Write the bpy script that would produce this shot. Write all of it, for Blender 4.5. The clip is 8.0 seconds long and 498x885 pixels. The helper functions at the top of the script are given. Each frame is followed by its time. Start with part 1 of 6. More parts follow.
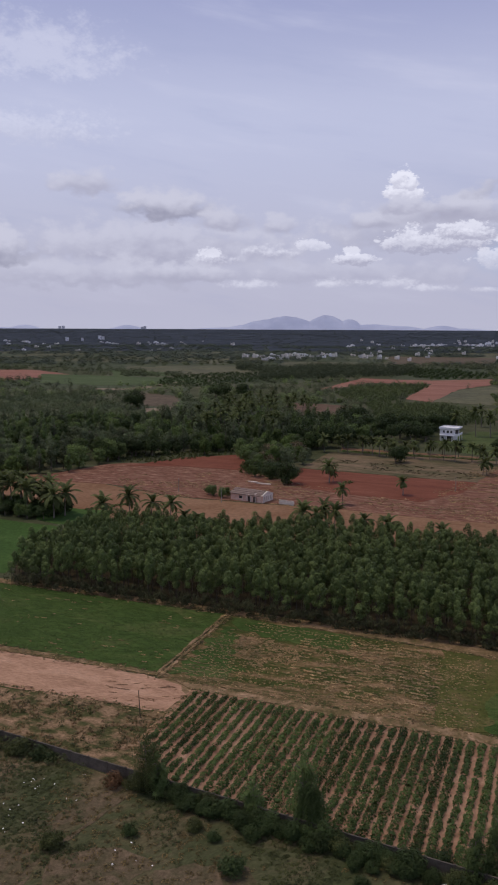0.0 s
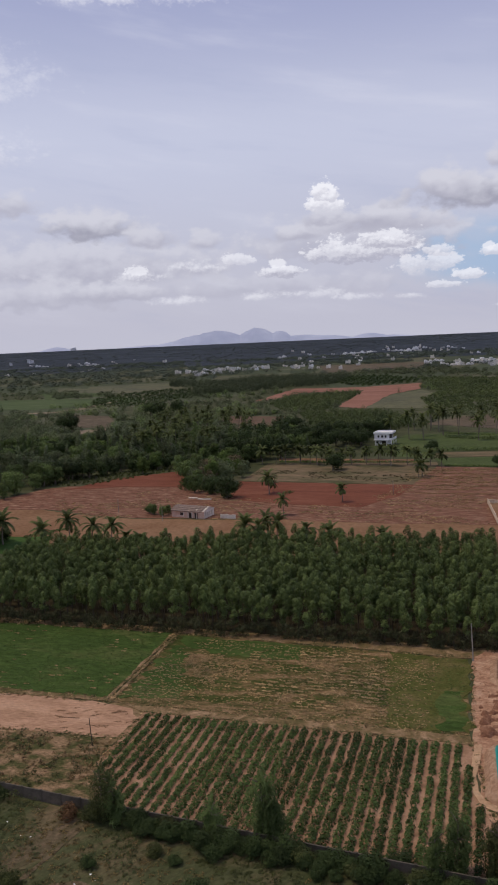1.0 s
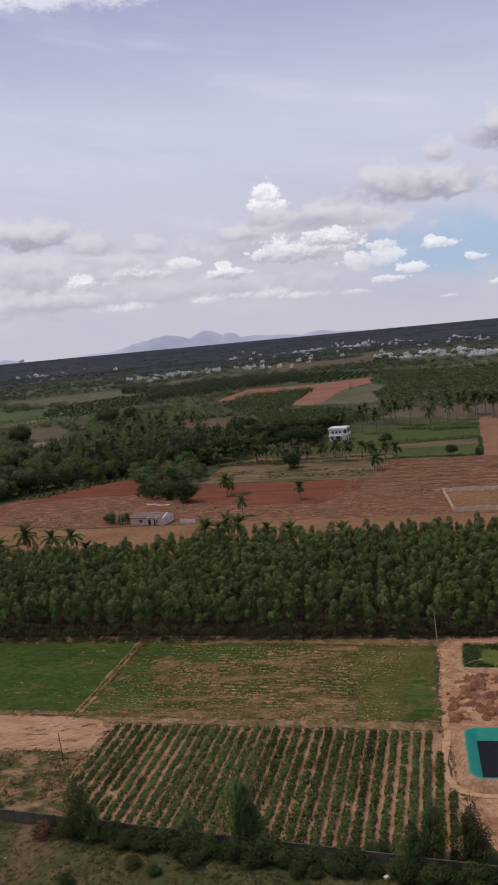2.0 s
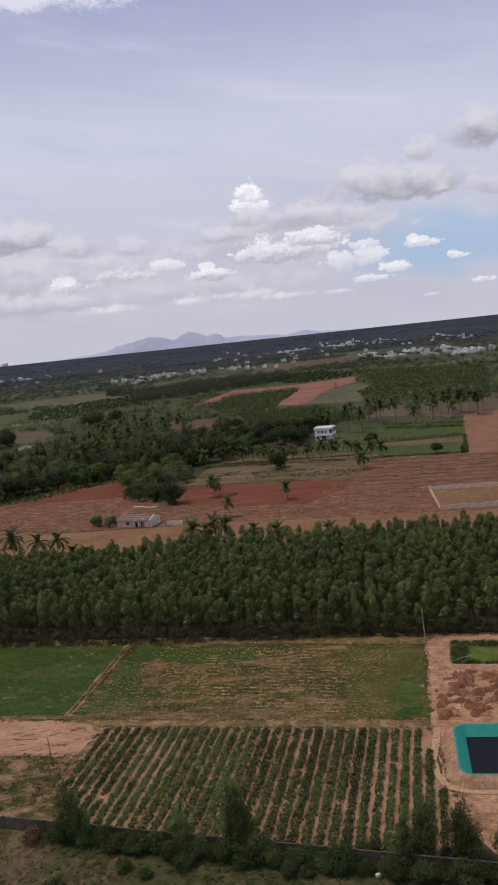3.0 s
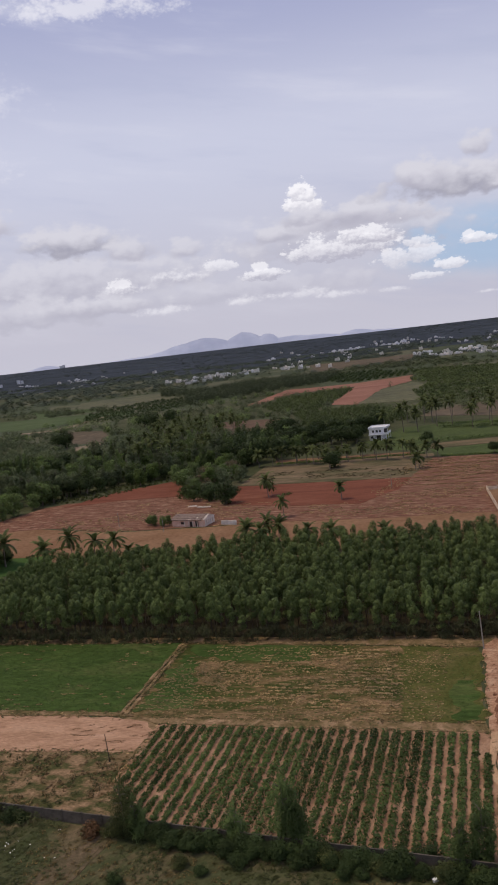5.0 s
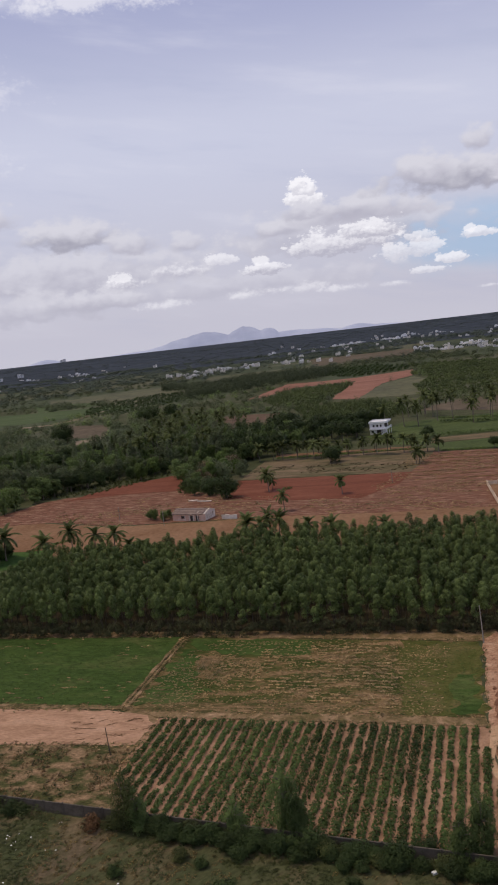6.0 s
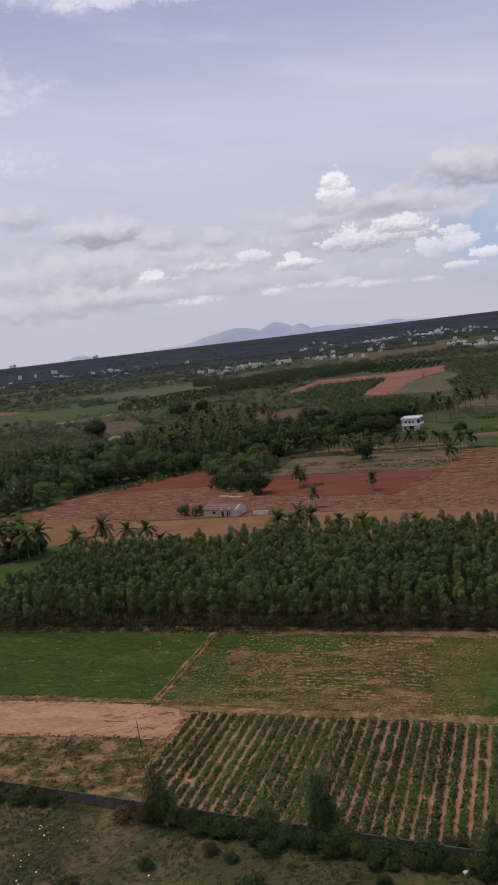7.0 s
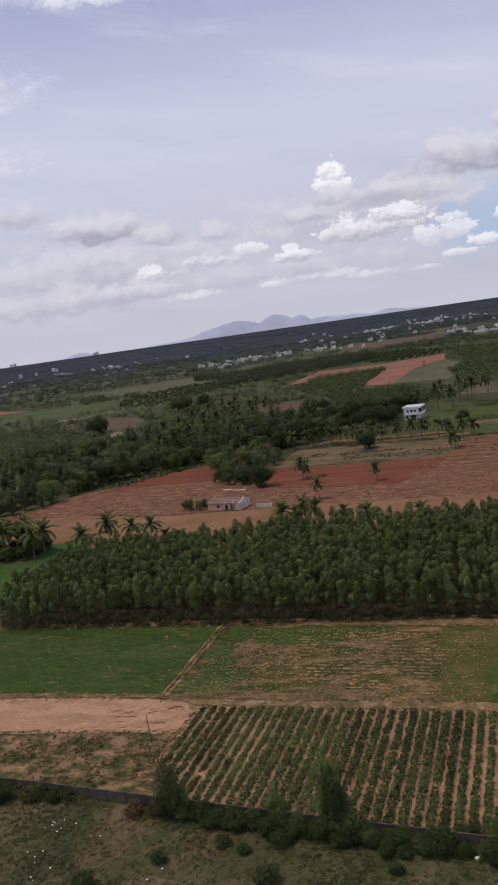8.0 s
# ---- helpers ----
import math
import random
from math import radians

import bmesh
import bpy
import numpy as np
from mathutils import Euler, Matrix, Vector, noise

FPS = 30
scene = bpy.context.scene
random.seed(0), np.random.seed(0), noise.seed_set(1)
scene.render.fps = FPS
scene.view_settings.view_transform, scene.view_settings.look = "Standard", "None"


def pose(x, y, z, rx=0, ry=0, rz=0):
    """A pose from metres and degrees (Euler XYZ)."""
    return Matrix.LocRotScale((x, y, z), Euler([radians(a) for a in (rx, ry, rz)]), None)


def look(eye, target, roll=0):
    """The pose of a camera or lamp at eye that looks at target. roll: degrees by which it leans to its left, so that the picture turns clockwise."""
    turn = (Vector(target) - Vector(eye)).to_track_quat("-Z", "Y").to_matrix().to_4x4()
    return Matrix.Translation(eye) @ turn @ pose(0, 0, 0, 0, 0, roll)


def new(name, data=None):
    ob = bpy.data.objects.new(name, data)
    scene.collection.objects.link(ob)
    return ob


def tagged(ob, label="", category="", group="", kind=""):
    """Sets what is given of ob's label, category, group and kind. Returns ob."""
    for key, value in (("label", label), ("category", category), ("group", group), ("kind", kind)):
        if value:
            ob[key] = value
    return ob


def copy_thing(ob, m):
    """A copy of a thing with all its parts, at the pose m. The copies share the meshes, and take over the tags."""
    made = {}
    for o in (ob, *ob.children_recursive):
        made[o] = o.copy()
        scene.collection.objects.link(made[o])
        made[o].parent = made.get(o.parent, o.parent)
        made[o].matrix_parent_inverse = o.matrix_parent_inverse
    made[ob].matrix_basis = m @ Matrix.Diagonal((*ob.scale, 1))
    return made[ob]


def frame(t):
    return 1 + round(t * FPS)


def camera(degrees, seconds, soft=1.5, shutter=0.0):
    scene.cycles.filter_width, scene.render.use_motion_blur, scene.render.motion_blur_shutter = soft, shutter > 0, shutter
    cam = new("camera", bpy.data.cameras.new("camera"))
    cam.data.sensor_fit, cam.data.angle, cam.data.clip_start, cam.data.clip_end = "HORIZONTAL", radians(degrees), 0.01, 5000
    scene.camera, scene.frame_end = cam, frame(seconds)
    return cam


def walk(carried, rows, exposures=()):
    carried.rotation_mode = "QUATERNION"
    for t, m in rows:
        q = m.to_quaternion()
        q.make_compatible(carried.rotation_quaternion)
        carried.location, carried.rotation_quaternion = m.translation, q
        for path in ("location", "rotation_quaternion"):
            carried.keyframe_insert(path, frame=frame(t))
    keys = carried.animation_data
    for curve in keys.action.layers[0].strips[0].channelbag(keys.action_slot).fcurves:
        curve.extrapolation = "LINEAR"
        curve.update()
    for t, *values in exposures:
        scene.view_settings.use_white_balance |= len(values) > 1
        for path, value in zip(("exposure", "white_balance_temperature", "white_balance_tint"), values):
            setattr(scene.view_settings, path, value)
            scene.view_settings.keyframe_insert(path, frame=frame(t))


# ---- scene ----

# the camera hovers at one place and pans, tilts and rolls
EYE = 58.0
cam = camera(34.28, 8.0, soft=1.9)
ROWS = [  # seconds, yaw to the left, pitch up, roll
    (0.0, -0.021, -8.198, 0.27), (0.3, -1.445, -7.682, -0.942), (0.5, -2.437, -7.508, -1.474), (0.7, -3.39, -7.358, -1.885),
    (1.0, -4.511, -7.263, -2.533), (1.2, -5.051, -7.223, -3.129), (1.5, -5.818, -7.236, -4.009), (1.7, -6.469, -7.274, -4.535),
    (2.0, -7.688, -7.337, -5.353), (2.2, -8.292, -7.384, -5.813), (2.7, -8.84, -7.4, -6.04), (3.3, -8.273, -7.325, -6.012), (3.5, -7.847, -7.261, -6.062),
    (3.8, -6.954, -7.247, -6.135), (4.0, -6.359, -7.235, -6.276), (4.2, -5.822, -7.166, -6.406), (4.5, -5.166, -7.075, -6.641),
    (4.7, -4.97, -7.033, -6.65), (5.25, -4.85, -6.96, -6.68), (5.8, -4.85, -7.049, -6.711), (6.0, -4.789, -7.376, -6.615), (6.2, -4.518, -7.546, -6.821),
    (6.5, -3.66, -7.465, -7.297), (6.8, -2.772, -7.448, -6.867), (7.0, -2.535, -7.407, -6.721), (7.2, -2.523, -7.454, -6.851),
    (7.5, -2.387, -7.591, -7.208), (7.7, -2.348, -7.744, -7.526), (8.0, -2.304, -7.878, -8.178),
]


def aimed(yaw, pitch, roll):
    a, b = radians(yaw), radians(pitch)
    way = Vector((-math.sin(a) * math.cos(b), math.cos(a) * math.cos(b), math.sin(b)))
    eye = Vector((0, 0, EYE))
    return look(eye, eye + 100 * way, roll)


walk(cam, [(t, aimed(y, p, r)) for t, y, p, r in ROWS], EXPOSURES := [(0.0, -0.17, 6000, 15), (0.5, -0.08, 6200, 13), (1.0, -0.07, 6270, 11), (2.0, 0.0, 6450, 10.6), (4.0, 0.0, 6420, 11.2), (6.0, 0.0, 6420, 11.2), (6.5, -0.05, 6420, 11.4), (7.0, -0.06, 6420, 11.4), (7.5, -0.02, 6400, 11), (8.0, 0.01, 6400, 11)])

# ---- sky, clouds and sun ----
SUN_AZ, SUN_EL = -72.0, 66.0  # degrees from +y to the right, and up
world = bpy.data.worlds.new("sky")
scene.world = world
world.use_nodes = True
wn, wl = world.node_tree.nodes, world.node_tree.links
wn.clear()


def wmath(op, a, b=None, c=None):
    n = wn.new("ShaderNodeMath")
    n.operation = op
    for i, v in enumerate((a, b, c)):
        if v is None:
            continue
        if isinstance(v, (int, float)):
            n.inputs[i].default_value = v
        else:
            wl.new(v, n.inputs[i])
    return n.outputs[0]


def wramp(v, lo, hi, a=0.0, b=1.0, smooth=True):
    n = wn.new("ShaderNodeMapRange")
    n.interpolation_type = "SMOOTHSTEP" if smooth else "LINEAR"
    wl.new(v, n.inputs[0])
    for i, x in enumerate((lo, hi, a, b)):
        n.inputs[i + 1].default_value = x
    return n.outputs[0]


def wmix(f, a, b):
    n = wn.new("ShaderNodeMix")
    n.data_type = "RGBA"
    for v, s in ((f, n.inputs[0]), (a, n.inputs[6]), (b, n.inputs[7])):
        if isinstance(v, (int, float)):
            s.default_value = v
        elif isinstance(v, tuple):
            s.default_value = (*v, 1)
        else:
            wl.new(v, s)
    return n.outputs[2]


def wnoise(vector, scale, detail, rough=0.55):
    n = wn.new("ShaderNodeTexNoise")
    n.inputs["Scale"].default_value, n.inputs["Detail"].default_value, n.inputs["Roughness"].default_value = scale, detail, rough
    wl.new(vector, n.inputs["Vector"])
    return n.outputs["Fac"]


sky = wn.new("ShaderNodeTexSky")
sky.sky_type, sky.sun_disc = "NISHITA", False
sky.sun_elevation, sky.sun_rotation = radians(SUN_EL), radians(SUN_AZ)
sky.air_density, sky.dust_density = 1.2, 2.0
gain = wn.new("ShaderNodeVectorMath")
gain.operation = "SCALE"
gain.inputs["Scale"].default_value = 0.11
wl.new(sky.outputs[0], gain.inputs[0])
coord = wn.new("ShaderNodeTexCoord")
sep = wn.new("ShaderNodeSeparateXYZ")
wl.new(coord.outputs["Generated"], sep.inputs[0])
AZ = wmath("MULTIPLY", wmath("ARCTAN2", sep.outputs[0], sep.outputs[1]), 57.2958)
EL = wmath("MULTIPLY", wmath("ARCSINE", sep.outputs[2]), 57.2958)
flat = wn.new("ShaderNodeCombineXYZ")
wl.new(AZ, flat.inputs[0])
wl.new(wmath("MULTIPLY", EL, 1.5), flat.inputs[1])


def wvoronoi(vector, scale, detail, rough):
    n = wn.new("ShaderNodeTexVoronoi")
    n.normalize = True
    n.inputs["Scale"].default_value, n.inputs["Detail"].default_value, n.inputs["Roughness"].default_value = scale, detail, rough
    wl.new(vector, n.inputs["Vector"])
    return n.outputs["Distance"]


def billows(vector):
    """Heaped, rounded puffs at three sizes."""
    v = wmath("ADD", wmath("MULTIPLY", wnoise(vector, 0.6, 6, 0.6), 0.7), wmath("SUBTRACT", 0.38, wmath("MULTIPLY", wvoronoi(vector, 0.9, 2.0, 0.6), 0.42)))
    v = wmath("ADD", v, wmath("SUBTRACT", 0.09, wmath("MULTIPLY", wvoronoi(vector, 2.4, 1.0, 0.55), 0.24)))
    return wmath("ADD", v, wmath("SUBTRACT", 0.045, wmath("MULTIPLY", wvoronoi(vector, 5.5, 0.0, 0.5), 0.13)))


billow = billows(flat.outputs[0])
shifted = wn.new("ShaderNodeVectorMath")
shifted.operation = "ADD"
shifted.inputs[1].default_value = (-0.12, 0.26, 0.0)
wl.new(flat.outputs[0], shifted.inputs[0])
relief = wmath("SUBTRACT", billow, billows(shifted.outputs[0]))  # which side of a puff faces the light
soft = wmath("ADD", wmath("MULTIPLY", wnoise(flat.outputs[0], 0.5, 4, 0.5), 0.8), wmath("SUBTRACT", 0.3, wmath("MULTIPLY", wvoronoi(flat.outputs[0], 0.8, 1.0, 0.5), 0.42)))
broad = wnoise(flat.outputs[0], 0.16, 5, 0.55)
long_ = wn.new("ShaderNodeCombineXYZ")
wl.new(wmath("MULTIPLY", AZ, 0.035), long_.inputs[0])
wl.new(wmath("ADD", wmath("MULTIPLY", EL, 0.2), wmath("MULTIPLY", AZ, 0.03)), long_.inputs[1])
streak = wnoise(long_.outputs[0], 1.6, 5, 0.55)

# a thin veil over the whole sky, thick towards the horizon
veil = wmix(wramp(EL, 4.0, 14.0), (0.58, 0.57, 0.67), (0.62, 0.63, 0.76))
veil = wmix(wramp(EL, 13.0, 23.0), veil, (0.39, 0.41, 0.60))
veil = wmix(wramp(EL, 25.0, 65.0), veil, (0.3, 0.305, 0.36))
veil = wmix(wmath("MULTIPLY", wramp(streak, 0.5, 0.75), 0.45), veil, (0.76, 0.75, 0.84))
veil = wmix(wmath("MULTIPLY", wramp(streak, 0.48, 0.28), 0.30), veil, (0.42, 0.45, 0.62))


def ellipse(az, el, rx, ry):
    x = wmath("DIVIDE", wmath("SUBTRACT", AZ, az), rx)
    y = wmath("DIVIDE", wmath("SUBTRACT", EL, el), ry)
    low = wmath("MULTIPLY", wmath("MINIMUM", y, 0.0), 1.5)
    yy = wmath("ADD", wmath("MAXIMUM", y, 0.0), low)
    d = wmath("SQRT", wmath("ADD", wmath("MULTIPLY", x, x), wmath("MULTIPLY", yy, yy)))
    return d, y


gap, _ = ellipse(23.4, 4.6, 8.6, 3.6)
open_sky = wramp(wmath("ADD", gap, wmath("MULTIPLY", wmath("SUBTRACT", broad, 0.5), 1.6)), 1.15, 0.3)
base = wmix(wmath("MULTIPLY", open_sky, 0.8), veil, (0.36, 0.51, 0.72))
base = wmix(0.1, base, gain.outputs[0])
WHITE, PALE, GREY, DARK = (0.93, 0.915, 0.945), (0.68, 0.67, 0.73), (0.45, 0.44, 0.52), (0.34, 0.335, 0.41)
CLOUDS = [  # azimuth, elevation, half width, half height, top, foot, thickness
    (-6.0, 5.2, 11.0, 2.2, PALE, GREY, 0.75), (-11.0, 3.4, 10.0, 1.3, PALE, GREY, 0.7), (13.0, 6.4, 8.0, 2.2, PALE, GREY, 0.75), (5.0, 3.6, 12.0, 1.2, PALE, GREY, 0.45),
    (-5.7, 7.9, 3.8, 1.3, PALE, DARK, 0.95), (-11.1, 9.4, 2.3, 0.95, PALE, GREY, 0.8), (-1.8, 7.1, 2.2, 1.0, PALE, GREY, 0.85), (-17.0, 4.9, 2.6, 1.8, PALE, DARK, 0.85),
    (-4.6, 3.5, 4.3, 0.8, PALE, GREY, 0.85), (2.1, 6.8, 1.3, 0.8, PALE, GREY, 0.7), (8.4, 7.0, 2.4, 0.7, PALE, GREY, 0.85), (14.3, 7.5, 4.6, 1.1, PALE, GREY, 0.95),
    (10.6, 8.0, 1.9, 0.7, PALE, GREY, 0.9), (13.7, 7.7, 2.4, 0.85, PALE, GREY, 0.8), (10.75, 8.85, 1.3, 0.75, WHITE, PALE, 1.0), (9.85, 8.85, 0.95, 0.7, WHITE, PALE, 1.0), (10.3, 9.65, 0.85, 0.8, WHITE, PALE, 1.0), (10.9, 9.4, 0.75, 0.65, WHITE, PALE, 1.0),
    (20.6, 9.0, 4.9, 1.5, PALE, DARK, 1.0), (18.2, 9.6, 2.2, 1.3, PALE, GREY, 0.95), (22.2, 10.9, 1.1, 1.0, PALE, GREY, 0.9), (26.2, 11.6, 2.4, 1.6, PALE, DARK, 0.95), (27.0, 8.2, 2.4, 0.8, PALE, GREY, 0.9),
    (12.6, 5.5, 3.6, 1.0, WHITE, GREY, 0.85), (14.6, 6.3, 2.2, 0.9, WHITE, GREY, 0.95), (10.9, 6.0, 1.3, 0.9, WHITE, PALE, 0.95), (17.2, 4.6, 2.4, 0.8, WHITE, PALE, 0.8), (17.8, 5.4, 1.2, 0.6, WHITE, PALE, 0.8),
    (21.7, 5.1, 1.3, 0.45, WHITE, PALE, 0.95), (21.2, 5.5, 0.5, 0.4, WHITE, WHITE, 0.9), (24.0, 4.0, 0.85, 0.35, WHITE, PALE, 0.95), (20.2, 3.7, 1.25, 0.5, WHITE, PALE, 0.95),
    (7.5, 4.5, 1.6, 0.6, WHITE, GREY, 0.9), (7.1, 5.1, 0.7, 0.5, WHITE, WHITE, 0.9), (1.4, 5.0, 2.6, 0.65, WHITE, GREY, 0.7), (4.3, 5.45, 1.2, 0.5, WHITE, PALE, 0.8), (-2.5, 4.5, 2.0, 0.7, WHITE, GREY, 0.7), (-2.7, 5.0, 0.9, 0.5, WHITE, WHITE, 0.8),
    (0.1, 2.8, 2.4, 0.5, WHITE, PALE, 0.65), (5.8, 2.9, 2.2, 0.45, WHITE, PALE, 0.7), (9.8, 2.95, 2.0, 0.5, WHITE, PALE, 0.6), (12.8, 2.6, 1.8, 0.36, WHITE, PALE, 0.6),
    (16.2, 2.5, 1.6, 0.32, WHITE, PALE, 0.65), (18.3, 3.1, 1.5, 0.32, WHITE, PALE, 0.75), (25.7, 2.2, 0.9, 0.26, WHITE, PALE, 0.85), (22.3, 1.6, 0.7, 0.16, WHITE, PALE, 0.6),
    (-2.5, 22.0, 7.0, 1.2, WHITE, WHITE, 0.6), (-14.0, 17.0, 7.0, 2.5, WHITE, WHITE, 0.3), (-15.0, 12.5, 7.0, 1.6, WHITE, PALE, 0.3),
]
for az, el, rx, ry, top, foot, thick in CLOUDS:
    d, y = ellipse(az, el, rx, ry)
    if top is WHITE:
        f = wmath("ADD", wmath("SUBTRACT", 0.7, d), wmath("MULTIPLY", wmath("SUBTRACT", billow, 0.5), 2.8))
        m = wmath("MULTIPLY", wramp(f, 0.0, 0.3 if thick > 0.7 else 0.9), thick * (1.0 if el > 8.2 else 0.82))
        lit = wramp(wmath("ADD", wmath("ADD", wmath("MULTIPLY", y, 0.95), wmath("MULTIPLY", relief, 1.3)), wmath("MULTIPLY", wmath("SUBTRACT", billow, 0.5), 1.2)), -0.35, 0.65)
    else:
        f = wmath("ADD", wmath("SUBTRACT", 0.9, d), wmath("ADD", wmath("MULTIPLY", wmath("SUBTRACT", soft, 0.5), 2.4), wmath("MULTIPLY", wmath("SUBTRACT", billow, 0.5), 0.9)))
        m = wmath("MULTIPLY", wramp(f, 0.0, 0.65), thick)
        lit = wramp(wmath("ADD", wmath("ADD", wmath("MULTIPLY", y, 0.9), wmath("MULTIPLY", relief, 0.35)), wmath("MULTIPLY", wmath("SUBTRACT", soft, 0.5), 2.0)), -0.5, 0.75)
    base = wmix(m, base, wmix(lit, foot, top))
base = wmix(wramp(EL, 2.2, -0.2), base, (0.56, 0.55, 0.63))  # the hazy foot of the sky
back = wn.new("ShaderNodeBackground")
wl.new(base, back.inputs[0])
back.inputs[1].default_value = 1.0
outw = wn.new("ShaderNodeOutputWorld")
wl.new(back.outputs[0], outw.inputs[0])

sun = new("sun", bpy.data.lights.new("sun", "SUN"))
sun.data.energy, sun.data.angle, sun.data.color = 1.66, radians(14), (1.0, 0.82, 0.57)
a, b = radians(SUN_AZ), radians(SUN_EL)
sun.matrix_world = look((0, 0, 300), Vector((0, 0, 300)) - 100 * Vector((math.sin(a) * math.cos(b), math.cos(a) * math.cos(b), math.sin(b))))


# ---- materials ----
def material(name):
    m = bpy.data.materials.new(name)
    m.use_nodes = True
    nt = m.node_tree
    return m, nt, nt.nodes["Principled BSDF"]


def ramp(nt, fac, stops):
    r = nt.nodes.new("ShaderNodeValToRGB")
    els = r.color_ramp.elements
    while len(els) < len(stops):
        els.new(0.5)
    for e, (p, c) in zip(els, stops):
        e.position, e.color = p, (*c, 1)
    nt.links.new(fac, r.inputs[0])
    return r.outputs[0]


def noised(nt, scale, detail=4, rough=0.6, stretch=None, warp=0.0, turn=0.0):
    c = nt.nodes.new("ShaderNodeTexCoord")
    v = c.outputs["Object"]
    if stretch:
        mp = nt.nodes.new("ShaderNodeMapping")
        mp.vector_type = "TEXTURE"
        mp.inputs["Scale"].default_value = tuple(1 / v for v in stretch)
        mp.inputs["Rotation"].default_value = (0, 0, -radians(turn))
        nt.links.new(v, mp.inputs[0])
        v = mp.outputs[0]
    n = nt.nodes.new("ShaderNodeTexNoise")
    n.inputs["Scale"].default_value, n.inputs["Detail"].default_value, n.inputs["Roughness"].default_value = scale, detail, rough
    n.inputs["Distortion"].default_value = warp
    nt.links.new(v, n.inputs["Vector"])
    return n.outputs["Fac"]


def blend(nt, f, a, b, how="MIX"):
    n = nt.nodes.new("ShaderNodeMix")
    n.data_type, n.blend_type = "RGBA", how
    for v, s in ((f, n.inputs[0]), (a, n.inputs[6]), (b, n.inputs[7])):
        if isinstance(v, (int, float)):
            s.default_value = v
        elif isinstance(v, tuple):
            s.default_value = (*v, 1)
        else:
            nt.links.new(v, s)
    return n.outputs[2]


def bumped(nt, bsdf, height, strength, distance=0.1):
    b = nt.nodes.new("ShaderNodeBump")
    b.inputs["Strength"].default_value, b.inputs["Distance"].default_value = strength, distance
    nt.links.new(height, b.inputs["Height"])
    nt.links.new(b.outputs[0], bsdf.inputs["Normal"])


def toned(c):
    return tuple(0.87 * v for v in c)


def earth(name, stops, scale=0.12, fine=2.5, grain=0.35, bump=0.5, stretch=None, turn=0.0, warp=0.6):
    """Soil, stubble or turf: patches by a broad noise, grain by a fine one."""
    m, nt, p = material(name)
    col = ramp(nt, noised(nt, scale, 6, 0.65, stretch, warp, turn), [(f, toned(c)) for f, c in stops])
    f = noised(nt, fine, 5, 0.7, stretch, 0.0, turn)
    dark = ramp(nt, f, [(0.3, (1 - grain,) * 3), (0.7, (1 + grain * 0.6,) * 3)])
    nt.links.new(blend(nt, 1.0, col, dark, "MULTIPLY"), p.inputs["Base Color"])
    p.inputs["Roughness"].default_value = 0.95
    p.inputs["Specular IOR Level"].default_value = 0.05
    bumped(nt, p, f, bump, 0.15)
    return m


def leafy(name, dark, light, through_=0.2, rough=0.6, tone=0.35, wide=0.06, clump=0.42, swing=0.32):
    """Leaves: each its own shade, each plant its own tone, a little light let through."""
    m, nt, p = material(name)
    g = nt.nodes.new("ShaderNodeNewGeometry")
    col = ramp(nt, g.outputs["Random Per Island"], [(0.0, toned(dark)), (1.0, toned(light))])
    o = nt.nodes.new("ShaderNodeObjectInfo")
    v = nt.nodes.new("ShaderNodeMapRange")
    v.inputs[3].default_value, v.inputs[4].default_value = 1 - tone, 1 + tone
    nt.links.new(o.outputs["Random"], v.inputs[0])
    h = nt.nodes.new("ShaderNodeHueSaturation")
    nt.links.new(v.outputs[0], h.inputs["Value"])
    nt.links.new(col, h.inputs["Color"])
    broad_ = ramp(nt, noised(nt, wide, 3), [(0.3, (0.75, 0.78, 0.75)), (0.7, (1.2, 1.15, 1.0))])
    col = blend(nt, 1.0, h.outputs[0], broad_, "MULTIPLY")
    col = blend(nt, 1.0, col, ramp(nt, noised(nt, clump, 2), [(0.32, (1 - swing, 1.02 - swing, 1 - swing)), (0.66, (1 + swing, 1 + swing * 0.9, 1 + swing * 0.7))]), "MULTIPLY")
    nt.links.new(col, p.inputs["Base Color"])
    p.inputs["Roughness"].default_value = rough
    p.inputs["Specular IOR Level"].default_value = 0.1
    t = nt.nodes.new("ShaderNodeBsdfTranslucent")
    nt.links.new(col, t.inputs[0])
    mix = nt.nodes.new("ShaderNodeMixShader")
    mix.inputs[0].default_value = through_
    out = nt.nodes["Material Output"]
    nt.links.new(p.outputs[0], mix.inputs[1])
    nt.links.new(t.outputs[0], mix.inputs[2])
    nt.links.new(mix.outputs[0], out.inputs[0])
    return m


def plain(name, colour, rough=0.7, grain=0.25, scale=3.0, metal=0.0, stain=None):
    m, nt, p = material(name)
    f = noised(nt, scale, 6, 0.65)
    lo = stain or tuple(c * (1 - grain) for c in colour)
    nt.links.new(ramp(nt, f, [(0.32, lo), (0.62, colour)]), p.inputs["Base Color"])
    p.inputs["Roughness"].default_value, p.inputs["Metallic"].default_value = rough, metal
    bumped(nt, p, f, 0.2, 0.03)
    return m


